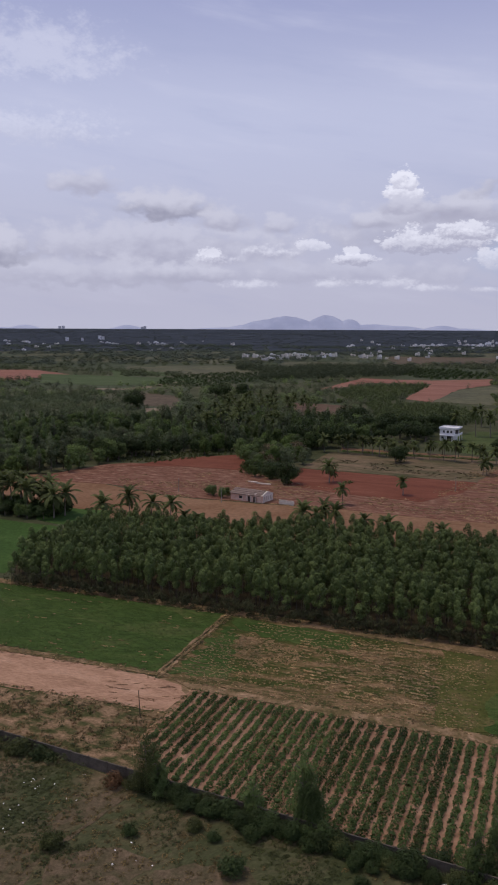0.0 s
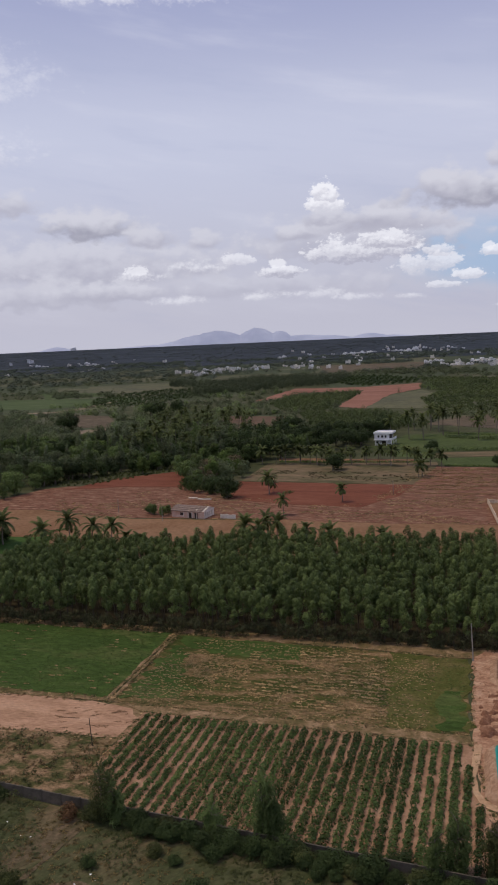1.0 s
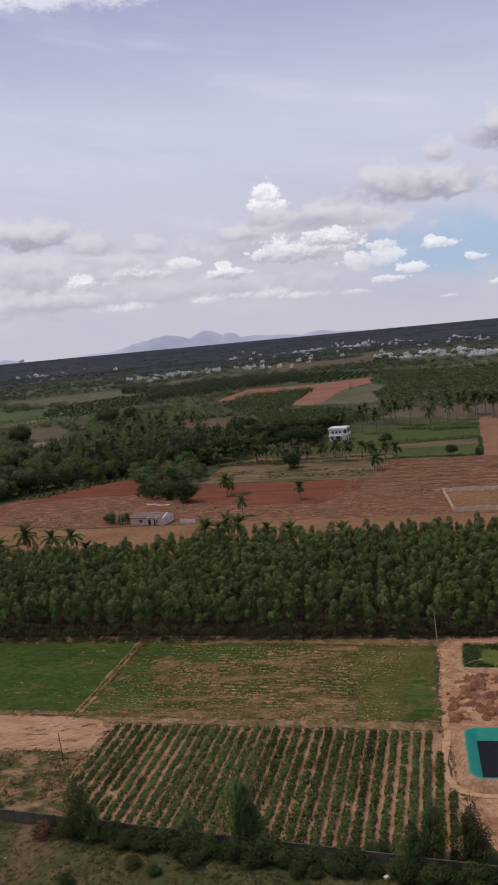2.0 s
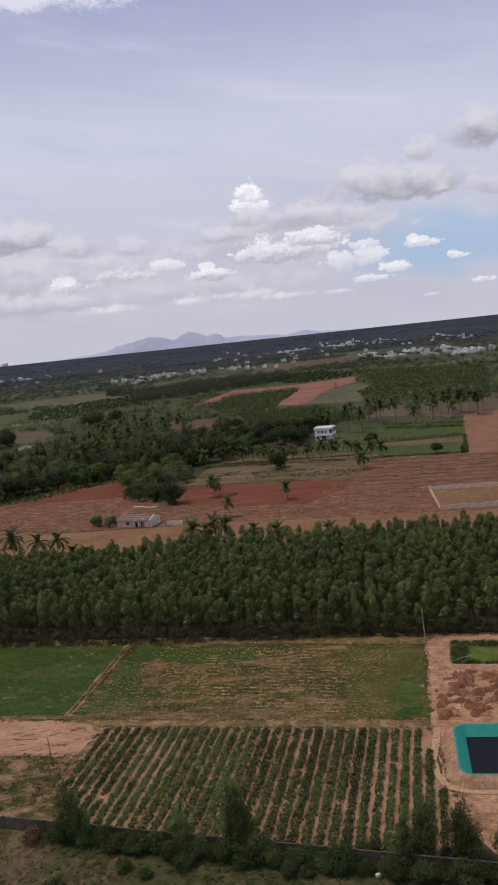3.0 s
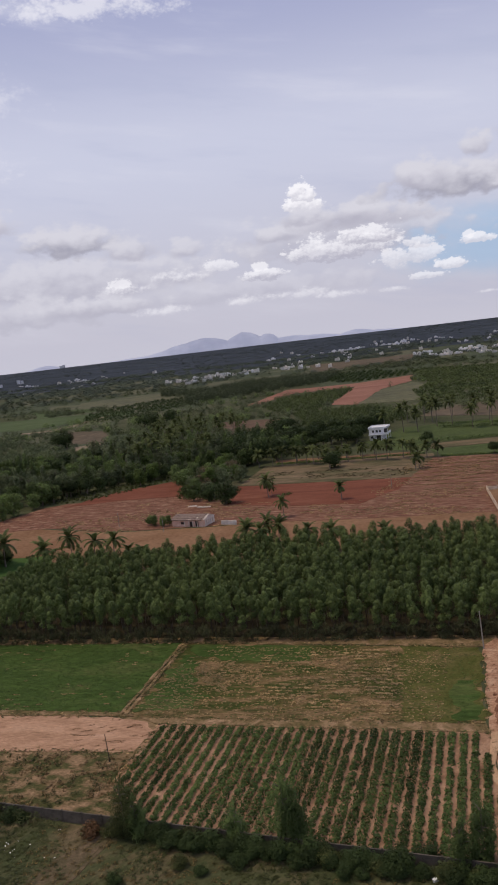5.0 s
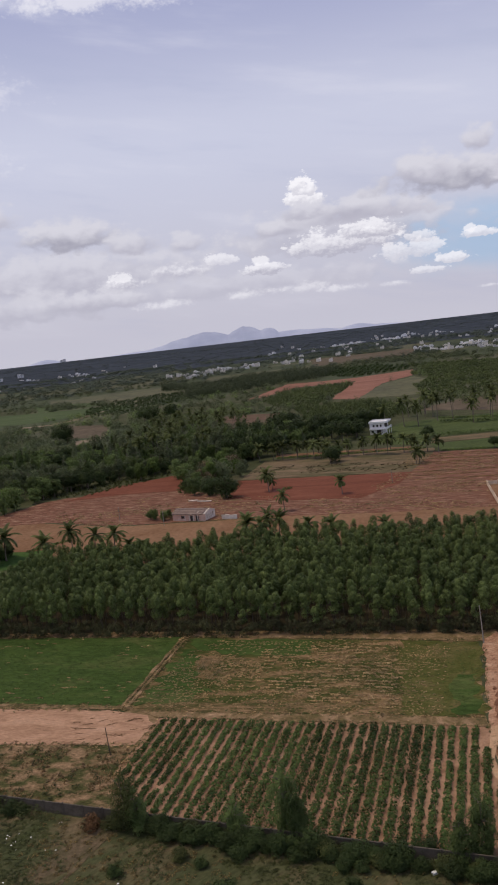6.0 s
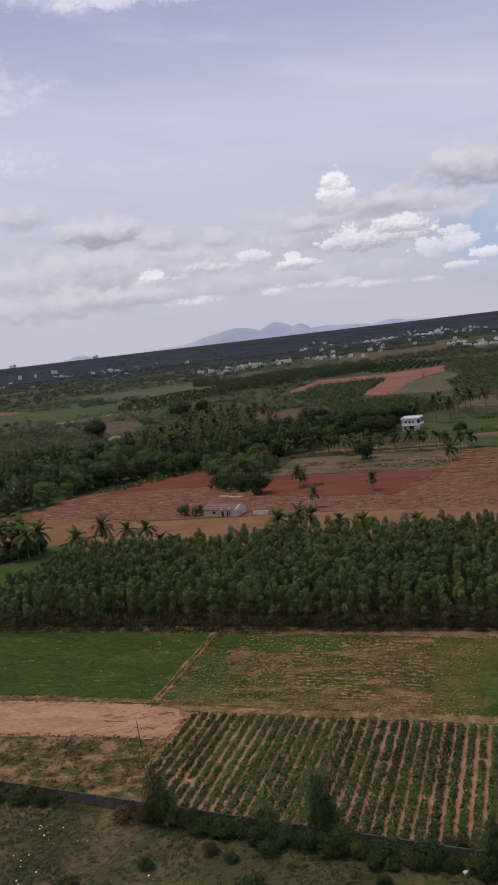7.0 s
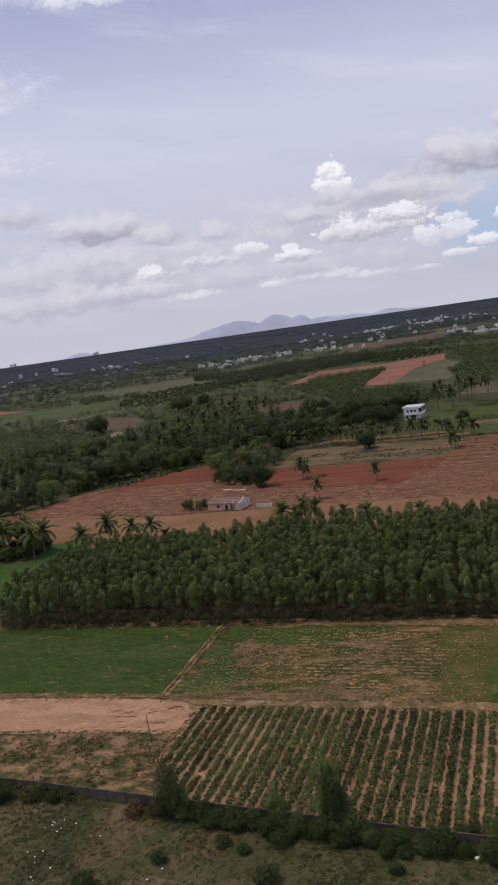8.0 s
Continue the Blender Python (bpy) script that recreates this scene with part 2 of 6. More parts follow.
M_GROUND = earth("scrub_ground", [(0.25, (0.045, 0.055, 0.028)), (0.45, (0.075, 0.085, 0.042)), (0.6, (0.1, 0.105, 0.06)), (0.75, (0.16, 0.132, 0.084))], 0.035, 0.5)
# far ground: the blue of distance haze is put into its base colour
M_FARFLOOR = earth("hazed_scrub", [(0.34, (0.033, 0.042, 0.055)), (0.5, (0.046, 0.058, 0.077)), (0.66, (0.067, 0.082, 0.106))], 0.009, 0.06, 0.45)
M_FORE = earth("weedy_ground", [(0.32, (0.066, 0.08, 0.035)), (0.47, (0.095, 0.1, 0.049)), (0.57, (0.15, 0.124, 0.07)), (0.72, (0.24, 0.172, 0.11))], 0.11, 1.8, 0.4, 0.5, (0.7, 1.3, 1), -35, 0.4)
M_TRODDEN = earth("trodden_earth", [(0.32, (0.084, 0.08, 0.04)), (0.46, (0.125, 0.102, 0.06)), (0.6, (0.175, 0.13, 0.084)), (0.75, (0.24, 0.175, 0.118))], 0.35, 2.2, 0.4)
M_TURF = earth("green_turf", [(0.3, (0.044, 0.078, 0.02)), (0.52, (0.068, 0.112, 0.029)), (0.66, (0.104, 0.128, 0.043)), (0.78, (0.21, 0.16, 0.08))], 0.12, 0.8, 0.45, 0.5, (0.6, 1.4, 1), 20)
M_STUBBLE = earth("stubble_field", [(0.3, (0.045, 0.065, 0.016)), (0.46, (0.09, 0.098, 0.03)), (0.54, (0.19, 0.135, 0.062)), (0.64, (0.33, 0.215, 0.12))], 0.17, 1.9, 0.5, 0.8, (0.6, 1.5, 1), 23)
M_STRAWFIELD = earth("straw_litter", [(0.34, (0.07, 0.078, 0.026)), (0.46, (0.15, 0.115, 0.052)), (0.58, (0.28, 0.185, 0.1)), (0.72, (0.38, 0.255, 0.15))], 0.42, 2.4, 0.5, 0.8, (0.5, 1.6, 1), 23)
M_OLIVE = earth("olive_turf", [(0.3, (0.06, 0.078, 0.018)), (0.5, (0.11, 0.112, 0.034)), (0.62, (0.16, 0.135, 0.055)), (0.78, (0.24, 0.18, 0.085))], 0.14, 1.8, 0.35)
M_SAND = earth("pink_sand", [(0.24, (0.2, 0.12, 0.075)), (0.38, (0.4, 0.24, 0.155)), (0.52, (0.5, 0.305, 0.2)), (0.75, (0.58, 0.375, 0.26))], 0.25, 1.6, 0.3, 0.5, (0.6, 1.5, 1), 18)
M_DRY = earth("dry_weeds", [(0.32, (0.05, 0.06, 0.022)), (0.45, (0.1, 0.098, 0.04)), (0.52, (0.22, 0.155, 0.085)), (0.66, (0.4, 0.26, 0.16))], 0.34, 2.4, 0.5, 0.7, (0.8, 1.2, 1), 23, 0.25)
M_ROWSOIL = earth("tilled_soil", [(0.3, (0.25, 0.14, 0.085)), (0.55, (0.42, 0.255, 0.165)), (0.75, (0.5, 0.32, 0.215))], 0.3, 2.2, 0.3)
M_BUND = earth("trodden_bund", [(0.3, (0.1, 0.09, 0.035)), (0.48, (0.22, 0.155, 0.08)), (0.72, (0.45, 0.3, 0.19))], 0.35, 2.0, 0.35)
M_PIT = earth("dug_soil", [(0.3, (0.3, 0.155, 0.098)), (0.43, (0.42, 0.235, 0.15)), (0.53, (0.52, 0.31, 0.2)), (0.66, (0.62, 0.41, 0.28))], 0.4, 2.2, 0.4, 0.9, (0.8, 1.2, 1), 20)
M_HEAP = earth("heaped_soil", [(0.3, (0.17, 0.082, 0.052)), (0.5, (0.26, 0.13, 0.083)), (0.7, (0.38, 0.21, 0.138))], 0.9, 3.0, 0.4)
M_BERM = earth("bare_berm", [(0.3, (0.3, 0.175, 0.11)), (0.5, (0.44, 0.275, 0.18)), (0.7, (0.56, 0.38, 0.265))], 0.55, 2.2, 0.35)
M_PATH = earth("pale_path", [(0.3, (0.48, 0.3, 0.18)), (0.55, (0.58, 0.38, 0.24)), (0.75, (0.64, 0.45, 0.3))], 0.5, 2.0, 0.25)
M_RED = earth("red_plough", [(0.3, (0.15, 0.053, 0.034)), (0.55, (0.215, 0.082, 0.053)), (0.75, (0.275, 0.122, 0.08))], 0.06, 0.7, 0.25, 0.5, (0.5, 2.2, 1), 24)
M_BROWN = earth("brown_fallow", [(0.3, (0.15, 0.07, 0.046)), (0.47, (0.22, 0.108, 0.073)), (0.58, (0.29, 0.16, 0.11)), (0.7, (0.44, 0.295, 0.21))], 0.32, 0.9, 0.6, 0.8, (0.5, 1.6, 1), 24, 0.15)
M_TAN = earth("tan_field", [(0.3, (0.22, 0.12, 0.066)), (0.6, (0.3, 0.178, 0.106)), (0.8, (0.3, 0.185, 0.112))], 0.05, 0.7, 0.3)
M_LUSH = earth("lush_green_crop", [(0.3, (0.05, 0.098, 0.026)), (0.6, (0.07, 0.13, 0.034)), (0.8, (0.11, 0.145, 0.05))], 0.08, 0.8, 0.35)
M_KHAKI = earth("khaki_field", [(0.3, (0.092, 0.09, 0.046)), (0.45, (0.145, 0.124, 0.07)), (0.55, (0.2, 0.15, 0.094)), (0.72, (0.27, 0.195, 0.13))], 0.09, 0.5, 0.4, 0.6, (0.5, 1.6, 1), 24)
# red earth with distance haze put in: lighter and greyer than M_RED
M_FARRED = earth("hazed_red_soil", [(0.3, (0.25, 0.115, 0.085)), (0.55, (0.32, 0.16, 0.12)), (0.75, (0.38, 0.215, 0.165))], 0.03, 0.3, 0.25, 0.5, (0.5, 2.2, 1), 24)
M_GREEN = earth("bright_green_crop", [(0.3, (0.064, 0.09, 0.034)), (0.6, (0.098, 0.13, 0.048)), (0.8, (0.145, 0.155, 0.07))], 0.05, 0.5, 0.35)
M_FARGREEN = earth("far_green", [(0.3, (0.066, 0.084, 0.05)), (0.6, (0.094, 0.112, 0.064)), (0.8, (0.13, 0.138, 0.084))], 0.03, 0.2, 0.45, 0.5, (0.4, 2.0, 1), 15)
M_FARKHAKI = earth("far_khaki", [(0.3, (0.098, 0.106, 0.074)), (0.6, (0.15, 0.148, 0.09)), (0.8, (0.19, 0.17, 0.11))], 0.02, 0.15, 0.35)
M_FARCROP = earth("far_crop", [(0.3, (0.07, 0.1, 0.046)), (0.55, (0.096, 0.132, 0.058)), (0.75, (0.13, 0.15, 0.078))], 0.03, 0.2, 0.3, 0.5, (0.4, 2.0, 1), 15)
M_FARBROWN = earth("far_brown", [(0.3, (0.105, 0.088, 0.062)), (0.55, (0.15, 0.118, 0.084)), (0.75, (0.2, 0.16, 0.115))], 0.03, 0.2, 0.3)
M_DULLRED = earth("dull_red_fallow", [(0.3, (0.12, 0.082, 0.056)), (0.55, (0.17, 0.112, 0.08)), (0.75, (0.22, 0.16, 0.115))], 0.04, 0.3, 0.35, 0.5, (0.5, 2.0, 1), 20)
M_FARTRACK = earth("far_track", [(0.3, (0.24, 0.185, 0.13)), (0.7, (0.36, 0.29, 0.215))], 0.1, 0.6, 0.25)
M_ROAD = earth("earth_road", [(0.3, (0.23, 0.12, 0.078)), (0.7, (0.34, 0.195, 0.13))], 0.1, 1.0, 0.2)
M_GROVE = leafy("grove_leaf", (0.1, 0.145, 0.053), (0.15, 0.2, 0.078), 0.04, 0.6, 0.24, 0.06, 0.5, 0.46)
M_DARKLEAF = leafy("dark_leaf", (0.037, 0.059, 0.023), (0.056, 0.083, 0.031), 0.1, 0.6, 0.3, 0.06, 0.3, 0.3)
M_MIDLEAF = leafy("mid_leaf", (0.122, 0.176, 0.068), (0.15, 0.208, 0.08), 0.3, 0.6, 0.35, 0.06, 0.3, 0.3)
M_PALELEAF = leafy("pale_leaf", (0.132, 0.166, 0.094), (0.16, 0.196, 0.112), 0.3, 0.6, 0.35, 0.06, 0.3, 0.3)
M_FRESHLEAF = leafy("fresh_leaf", (0.118, 0.18, 0.054), (0.15, 0.215, 0.066), 0.25, 0.6, 0.35, 0.06, 0.3, 0.3)
M_BARELEAF = leafy("thin_brown_leaf", (0.11, 0.09, 0.055), (0.22, 0.18, 0.12), 0.2)
M_SCRUB = leafy("scrub_leaf", (0.058, 0.072, 0.028), (0.096, 0.11, 0.045), 0.2)
M_CROP = leafy("crop_leaf", (0.05, 0.086, 0.028), (0.1, 0.146, 0.05), 0.15)
M_STRAW = leafy("dry_straw", (0.26, 0.185, 0.1), (0.56, 0.4, 0.25), 0.15)
M_STALK = leafy("dry_stalk", (0.2, 0.14, 0.075), (0.38, 0.26, 0.155), 0.2)
M_HAY = leafy("dull_hay", (0.1, 0.085, 0.035), (0.26, 0.19, 0.095), 0.15)
M_WOODLEAF = leafy("woodland_leaf", (0.126, 0.16, 0.094), (0.148, 0.184, 0.108), 0.3, 0.7, 0.2, 0.02, 0.14, 0.32)
M_ORCHARDLEAF = leafy("orchard_leaf", (0.082, 0.112, 0.048), (0.118, 0.152, 0.068), 0.15, 0.7, 0.0, 0.02, 0.16, 0.3)
M_BELTLEAF = leafy("belt_leaf", (0.058, 0.078, 0.046), (0.085, 0.105, 0.064), 0.1, 0.7, 0.0, 0.01, 0.08, 0.25)
M_RUST = leafy("rust_leaf", (0.1, 0.058, 0.034), (0.17, 0.095, 0.055), 0.15)
M_FROND = leafy("palm_frond", (0.066, 0.088, 0.036), (0.13, 0.155, 0.062), 0.25)
# the next two: far leaves with haze blue mixed into their colour
M_FARDARK = leafy("hazed_dark_leaf", (0.076, 0.094, 0.106), (0.09, 0.11, 0.124), 0.5, 0.8, 0.1, 0.002, 0.02, 0.2)
M_PLAINLEAF = leafy("hazed_plain_leaf", (0.07, 0.094, 0.084), (0.105, 0.13, 0.11), 0.1, 0.8, 0.1, 0.004, 0.03, 0.2)
# leaf colour paled and greyed to stand for haze over the middle distance
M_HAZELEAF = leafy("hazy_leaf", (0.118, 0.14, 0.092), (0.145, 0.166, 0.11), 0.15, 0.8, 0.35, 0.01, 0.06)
# M_BARK darkened for the shade at the grove's foot; a dark pole shares it
M_STEM = plain("dark_stem", (0.07, 0.056, 0.044), 0.9, 0.4, 2.0)
M_BARK = plain("bark", (0.16, 0.13, 0.1), 0.9, 0.5, 2.0)
M_PALMBARK = plain("palm_bark", (0.2, 0.17, 0.14), 0.9, 0.4, 4.0)
M_CONCRETE = plain("weathered_concrete", (0.12, 0.1, 0.078), 0.9, 0.5, 0.9, 0.0, (0.055, 0.046, 0.035))
M_PALEWALL = plain("whitewashed_wall", (0.72, 0.66, 0.6), 0.85, 0.35, 0.6, 0.0, (0.55, 0.46, 0.39))
M_YARDWALL = plain("dusty_plaster", (0.74, 0.62, 0.47), 0.9, 0.35, 0.7, 0.0, (0.46, 0.34, 0.24))
M_WHITE = plain("white_paint", (0.8, 0.8, 0.82), 0.6, 0.12, 0.5)
M_CREAM = plain("cream_paint", (0.74, 0.7, 0.64), 0.7, 0.2, 0.5)
M_GREYWALL = plain("grey_wall", (0.55, 0.54, 0.54), 0.8, 0.25, 0.4)
M_PINKWALL = plain("flaking_pink_wall", (0.68, 0.5, 0.41), 0.85, 0.35, 0.8, 0.0, (0.55, 0.33, 0.25))
M_OLDROOF = plain("broken_tile_roof", (0.3, 0.225, 0.19), 0.9, 0.5, 1.5, 0.0, (0.15, 0.11, 0.095))
M_DARKGLASS = plain("dark_window", (0.03, 0.034, 0.04), 0.15, 0.2)
# flat dark colour for unlit openings, doorways and porch shade
M_OPENING = plain("dark_opening", (0.05, 0.04, 0.035), 0.8, 0.3)
M_TEAL = plain("teal_liner", (0.0, 0.27, 0.22), 0.45, 0.2, 0.8)
M_LINER = plain("dark_liner", (0.016, 0.017, 0.028), 0.8, 0.25, 0.8)
M_LINER.node_tree.nodes["Principled BSDF"].inputs["Specular IOR Level"].default_value = 0.1
M_POLE = plain("grey_pole", (0.34, 0.31, 0.27), 0.9, 0.35, 1.2)
M_LITTER = plain("white_litter", (0.75, 0.75, 0.76), 0.5, 0.1)
M_WATER, nt_, p_ = material("green_water")
nt_.links.new(ramp(nt_, noised(nt_, 0.25, 3), [(0.35, (0.05, 0.075, 0.014)), (0.65, (0.13, 0.165, 0.022))]), p_.inputs["Base Color"])
p_.inputs["Roughness"].default_value = 0.55
p_.inputs["Specular IOR Level"].default_value = 0.25
# hills: haze made by a blue-grey colour and a glow of their own
M_HILL, nt_, p_ = material("hazed_glowing_hill")
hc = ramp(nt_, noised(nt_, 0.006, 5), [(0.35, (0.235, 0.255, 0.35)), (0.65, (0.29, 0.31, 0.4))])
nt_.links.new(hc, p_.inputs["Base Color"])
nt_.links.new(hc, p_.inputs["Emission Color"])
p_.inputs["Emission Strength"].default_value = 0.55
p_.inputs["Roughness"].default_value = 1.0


# ---- builders ----
def mesh_object(name, verts, faces, mat, parent=None, label=""):
    """One mesh from numpy arrays; all faces have the same number of corners."""
    me = bpy.data.meshes.new(name)
    v, f = np.asarray(verts, np.float32), np.asarray(faces, np.int32)
    n, k = f.shape
    me.vertices.add(len(v))
    me.vertices.foreach_set("co", v.ravel())
    me.loops.add(n * k)
    me.loops.foreach_set("vertex_index", f.ravel())
    me.polygons.add(n)
    me.polygons.foreach_set("loop_start", np.arange(0, n * k, k, dtype=np.int32))
    me.update(calc_edges=True)
    me.materials.append(mat)
    ob = new(name, me)
    ob.parent = parent
    if label:
        ob["label"] = label
    return ob


def part(name, bm, mat, parent=None, label=""):
    me = bpy.data.meshes.new(name)
    bmesh.ops.recalc_face_normals(bm, faces=bm.faces[:])
    bm.to_mesh(me)
    bm.free()
    me.materials.append(mat)
    ob = new(name, me)
    ob.parent = parent
    if label:
        ob["label"] = label
    return ob


def box(bm, x0, y0, z0, x1, y1, z1, bevel=0.0):
    r = bmesh.ops.create_cube(bm, size=1.0, matrix=Matrix.LocRotScale(((x0 + x1) / 2, (y0 + y1) / 2, (z0 + z1) / 2), None, (abs(x1 - x0), abs(y1 - y0), abs(z1 - z0))))
    if bevel:
        bmesh.ops.bevel(bm, geom=list({e for v in r["verts"] for e in v.link_edges}), offset=bevel, segments=1, affect="EDGES")
    return bm


def boxed(*dims, bevel=0.0):
    return box(bmesh.new(), *dims, bevel=bevel)


def outline(points, step, wobble, seed):
    """A closed outline with extra corners and uneven edges."""
    out = []
    for i, (p, q) in enumerate(zip(points, points[1:] + points[:1])):
        p, q = Vector(p), Vector(q)
        n = max(1, int((q - p).length / step))
        side = Vector((-(q - p).y, (q - p).x)).normalized()
        for j in range(n):
            c = p.lerp(q, j / n)
            w = noise.noise(Vector((c.x * 0.21 / step * 2, c.y * 0.21 / step * 2, seed * 7.7))) + 0.6 * noise.noise(Vector((c.x / step, c.y / step, seed * 3.1)))
            out.append(c + side * wobble * w)
    return out


def rise(r):
    """The land lies level and lifts a little towards the horizon."""
    t = min(max((r - 2500) / 2350, 0), 1)
    return 39 * t * t * (3 - 2 * t)


PATCHES = 0


def patch(name, points, z, mat, label, category, step=2.0, wobble=0.5):
    """A field: an uneven sheet of soil a few centimetres over the ground."""
    global PATCHES
    PATCHES += 1
    bm = bmesh.new()
    ring = outline(points, step, wobble, PATCHES)
    z += rise(max(Vector(p).length for p in points))
    top = bm.faces.new([bm.verts.new((p.x, p.y, z)) for p in ring])
    low = bmesh.ops.extrude_face_region(bm, geom=[top])
    bmesh.ops.translate(bm, vec=(0, 0, -0.3), verts=[g for g in low["geom"] if isinstance(g, bmesh.types.BMVert)])
    ob = part(name, bm, mat)
    return tagged(ob, label, category, kind="structure")


def leaf_arrays(rng, blobs, n, size, long=1.5, lift=0.3, core=0.55, spread=0.45):
    """n leaf sprays on each blob (x, y, z, rx, ry, rz): slips that face outwards, lifted by some of the way up."""
    blobs = np.asarray(blobs, float)
    m = len(blobs)
    d = rng.normal(size=(m, n, 3))
    d /= np.linalg.norm(d, axis=2, keepdims=True)
    depth = rng.uniform(core, 1.05, (m, n, 1))
    c = blobs[:, None, :3] + d * depth * blobs[:, None, 3:6]
    out = d + rng.normal(size=d.shape) * spread + (0, 0, lift)
    out /= np.linalg.norm(out, axis=2, keepdims=True)
    up = rng.normal(size=d.shape) * 0.5 + (0, 0, 1)
    u = np.cross(out, up)
    u /= np.linalg.norm(u, axis=2, keepdims=True) + 1e-9
    w = np.cross(u, out)
    s = size * rng.uniform(0.6, 1.35, (m, n, 1))
    u, w = u * s * 0.5, w * s * 0.5 * long
    v = np.stack([c - w * 0.7 - u * 0.9, c - w * 0.7 + u * 0.9, c + w], 2).reshape(-1, 3)
    return v, np.arange(len(v)).reshape(-1, 3)


def joined(pieces):
    vs, fs, at = [], [], 0
    for v, f in pieces:
        vs.append(v), fs.append(f + at)
        at += len(v)
    return np.concatenate(vs), np.concatenate(fs)


def tube(points, radii, sides=6):
    """Rings round a line of points, as quads."""
    pts = [Vector(p) for p in points]
    v, f = [], []
    for i, (p, r) in enumerate(zip(pts, radii)):
        d = (pts[min(i + 1, len(pts) - 1)] - pts[max(i - 1, 0)]).normalized()
        x = d.orthogonal().normalized()
        y = d.cross(x)
        for k in range(sides):
            a = 2 * math.pi * k / sides
            v.append(p + r * (x * math.cos(a) + y * math.sin(a)))
    for i in range(len(pts) - 1):
        for k in range(sides):
            f.append((i * sides + k, i * sides + (k + 1) % sides, (i + 1) * sides + (k + 1) % sides, (i + 1) * sides + k))
    return np.array([tuple(p) for p in v]), np.array(f)


class Kind:
    """A plant or house that is built once, stands at its first place, and is copied from there."""

    def __init__(self, make):
        self.make, self.first = make, None

    def put(self, x, y, turn=0.0, size=1.0, tall=1.0, z=0.0):
        m = pose(x, y, z + rise(math.hypot(x, y)), 0, 0, turn) @ Matrix.Diagonal((size, size, size * tall, 1))
        if self.first is None:
            self.first = self.make()
            self.first.matrix_basis = m
            return self.first
        ob = copy_thing(self.first, pose(0, 0, 0))
        ob.matrix_basis = m
        return ob


def empty(name, label, category, group="", kind=""):
    return tagged(new(name), label, category, group, kind)


def trunk_arrays(rng, h, r, limbs, reach, sides=6):
    lean = rng.normal(size=2) * 0.04 * h
    line = [(lean[0] * t * t, lean[1] * t * t, h * t) for t in (0, 0.3, 0.6, 1.0)]
    pieces = [tube(line, [r * 1.25, r, r * 0.75, r * 0.3], sides)]
    for i in range(limbs):
        t = rng.uniform(0.45, 0.9)
        a = 2 * math.pi * (i + rng.uniform(-0.3, 0.3)) / limbs
        p = Vector((lean[0] * t * t, lean[1] * t * t, h * t))
        q = p + Vector((math.cos(a) * reach, math.sin(a) * reach, reach * rng.uniform(0.4, 0.9)))
        pieces.append(tube([p, p.lerp(q, 0.5) + Vector((0, 0, 0.1 * reach)), q], [r * 0.5, r * 0.35, r * 0.12], 5))
    return joined(pieces)


def slim_crown(rng, h, r, foot, tufts, n, size, dome=0.62, long=2.0, core=0.55):
    """The upright crown of a plantation tree: a rounded head over smaller tufts."""
    head = r * dome
    blobs = [(0, 0, h - head * 1.0, head * 0.62, head * 0.62, head * 1.1), (rng.normal() * 0.12 * r, rng.normal() * 0.12 * r, h - head * 2.1, head, head, head * 1.25), (rng.normal() * 0.2 * r, rng.normal() * 0.2 * r, h - head * 3.4, head * 1.15, head * 1.15, head * 1.2)]
    for i in range(tufts):
        t = (i + rng.uniform(0, 1)) / tufts
        z = foot + (h - head * 2.6 - foot) * t
        w = r * (0.5 + 0.5 * math.sin(math.pi * (0.1 + 0.75 * t)))
        a = rng.uniform(0, 6.28)
        q = w * rng.uniform(0.25, 0.75)
        blobs.append((q * math.cos(a), q * math.sin(a), z, w * 0.42, w * 0.42, w * 0.6))
    return leaf_arrays(rng, blobs, n, size, long, 0.5, core, 0.4)


def round_crown(rng, h, r, foot, lumps, n, size, flatness=0.8):
    """A broad crown of many lumps."""
    blobs = []
    mid = (h + foot) / 2
    for i in range(lumps):
        d = rng.normal(size=3)
        d /= np.linalg.norm(d)
        d[2] = d[2] * 1.1 if foot < 0.12 * h else abs(d[2]) * 1.2 - 0.35
        q = rng.uniform(0.3, 0.72)
        s = r * rng.uniform(0.32, 0.5)
        blobs.append((d[0] * r * q, d[1] * r * q, mid + d[2] * (h - foot) / 2 * q, s, s, s * flatness))
    return leaf_arrays(rng, blobs, n, size, 1.4, 0.35, 0.8, 0.22)


def tree_kind(seed, name, label, category, group, h, trunk_r, limbs, reach, crown, leaf, bark=None):
    def make():
        rng = np.random.default_rng(seed)
        root = empty(name, label, category, group)
        mesh_object("trunk", *trunk_arrays(rng, h * 0.8, trunk_r, limbs, reach), bark or M_BARK, root)
        mesh_object("crown", *crown(rng), leaf, root)
        return root

    return Kind(make)


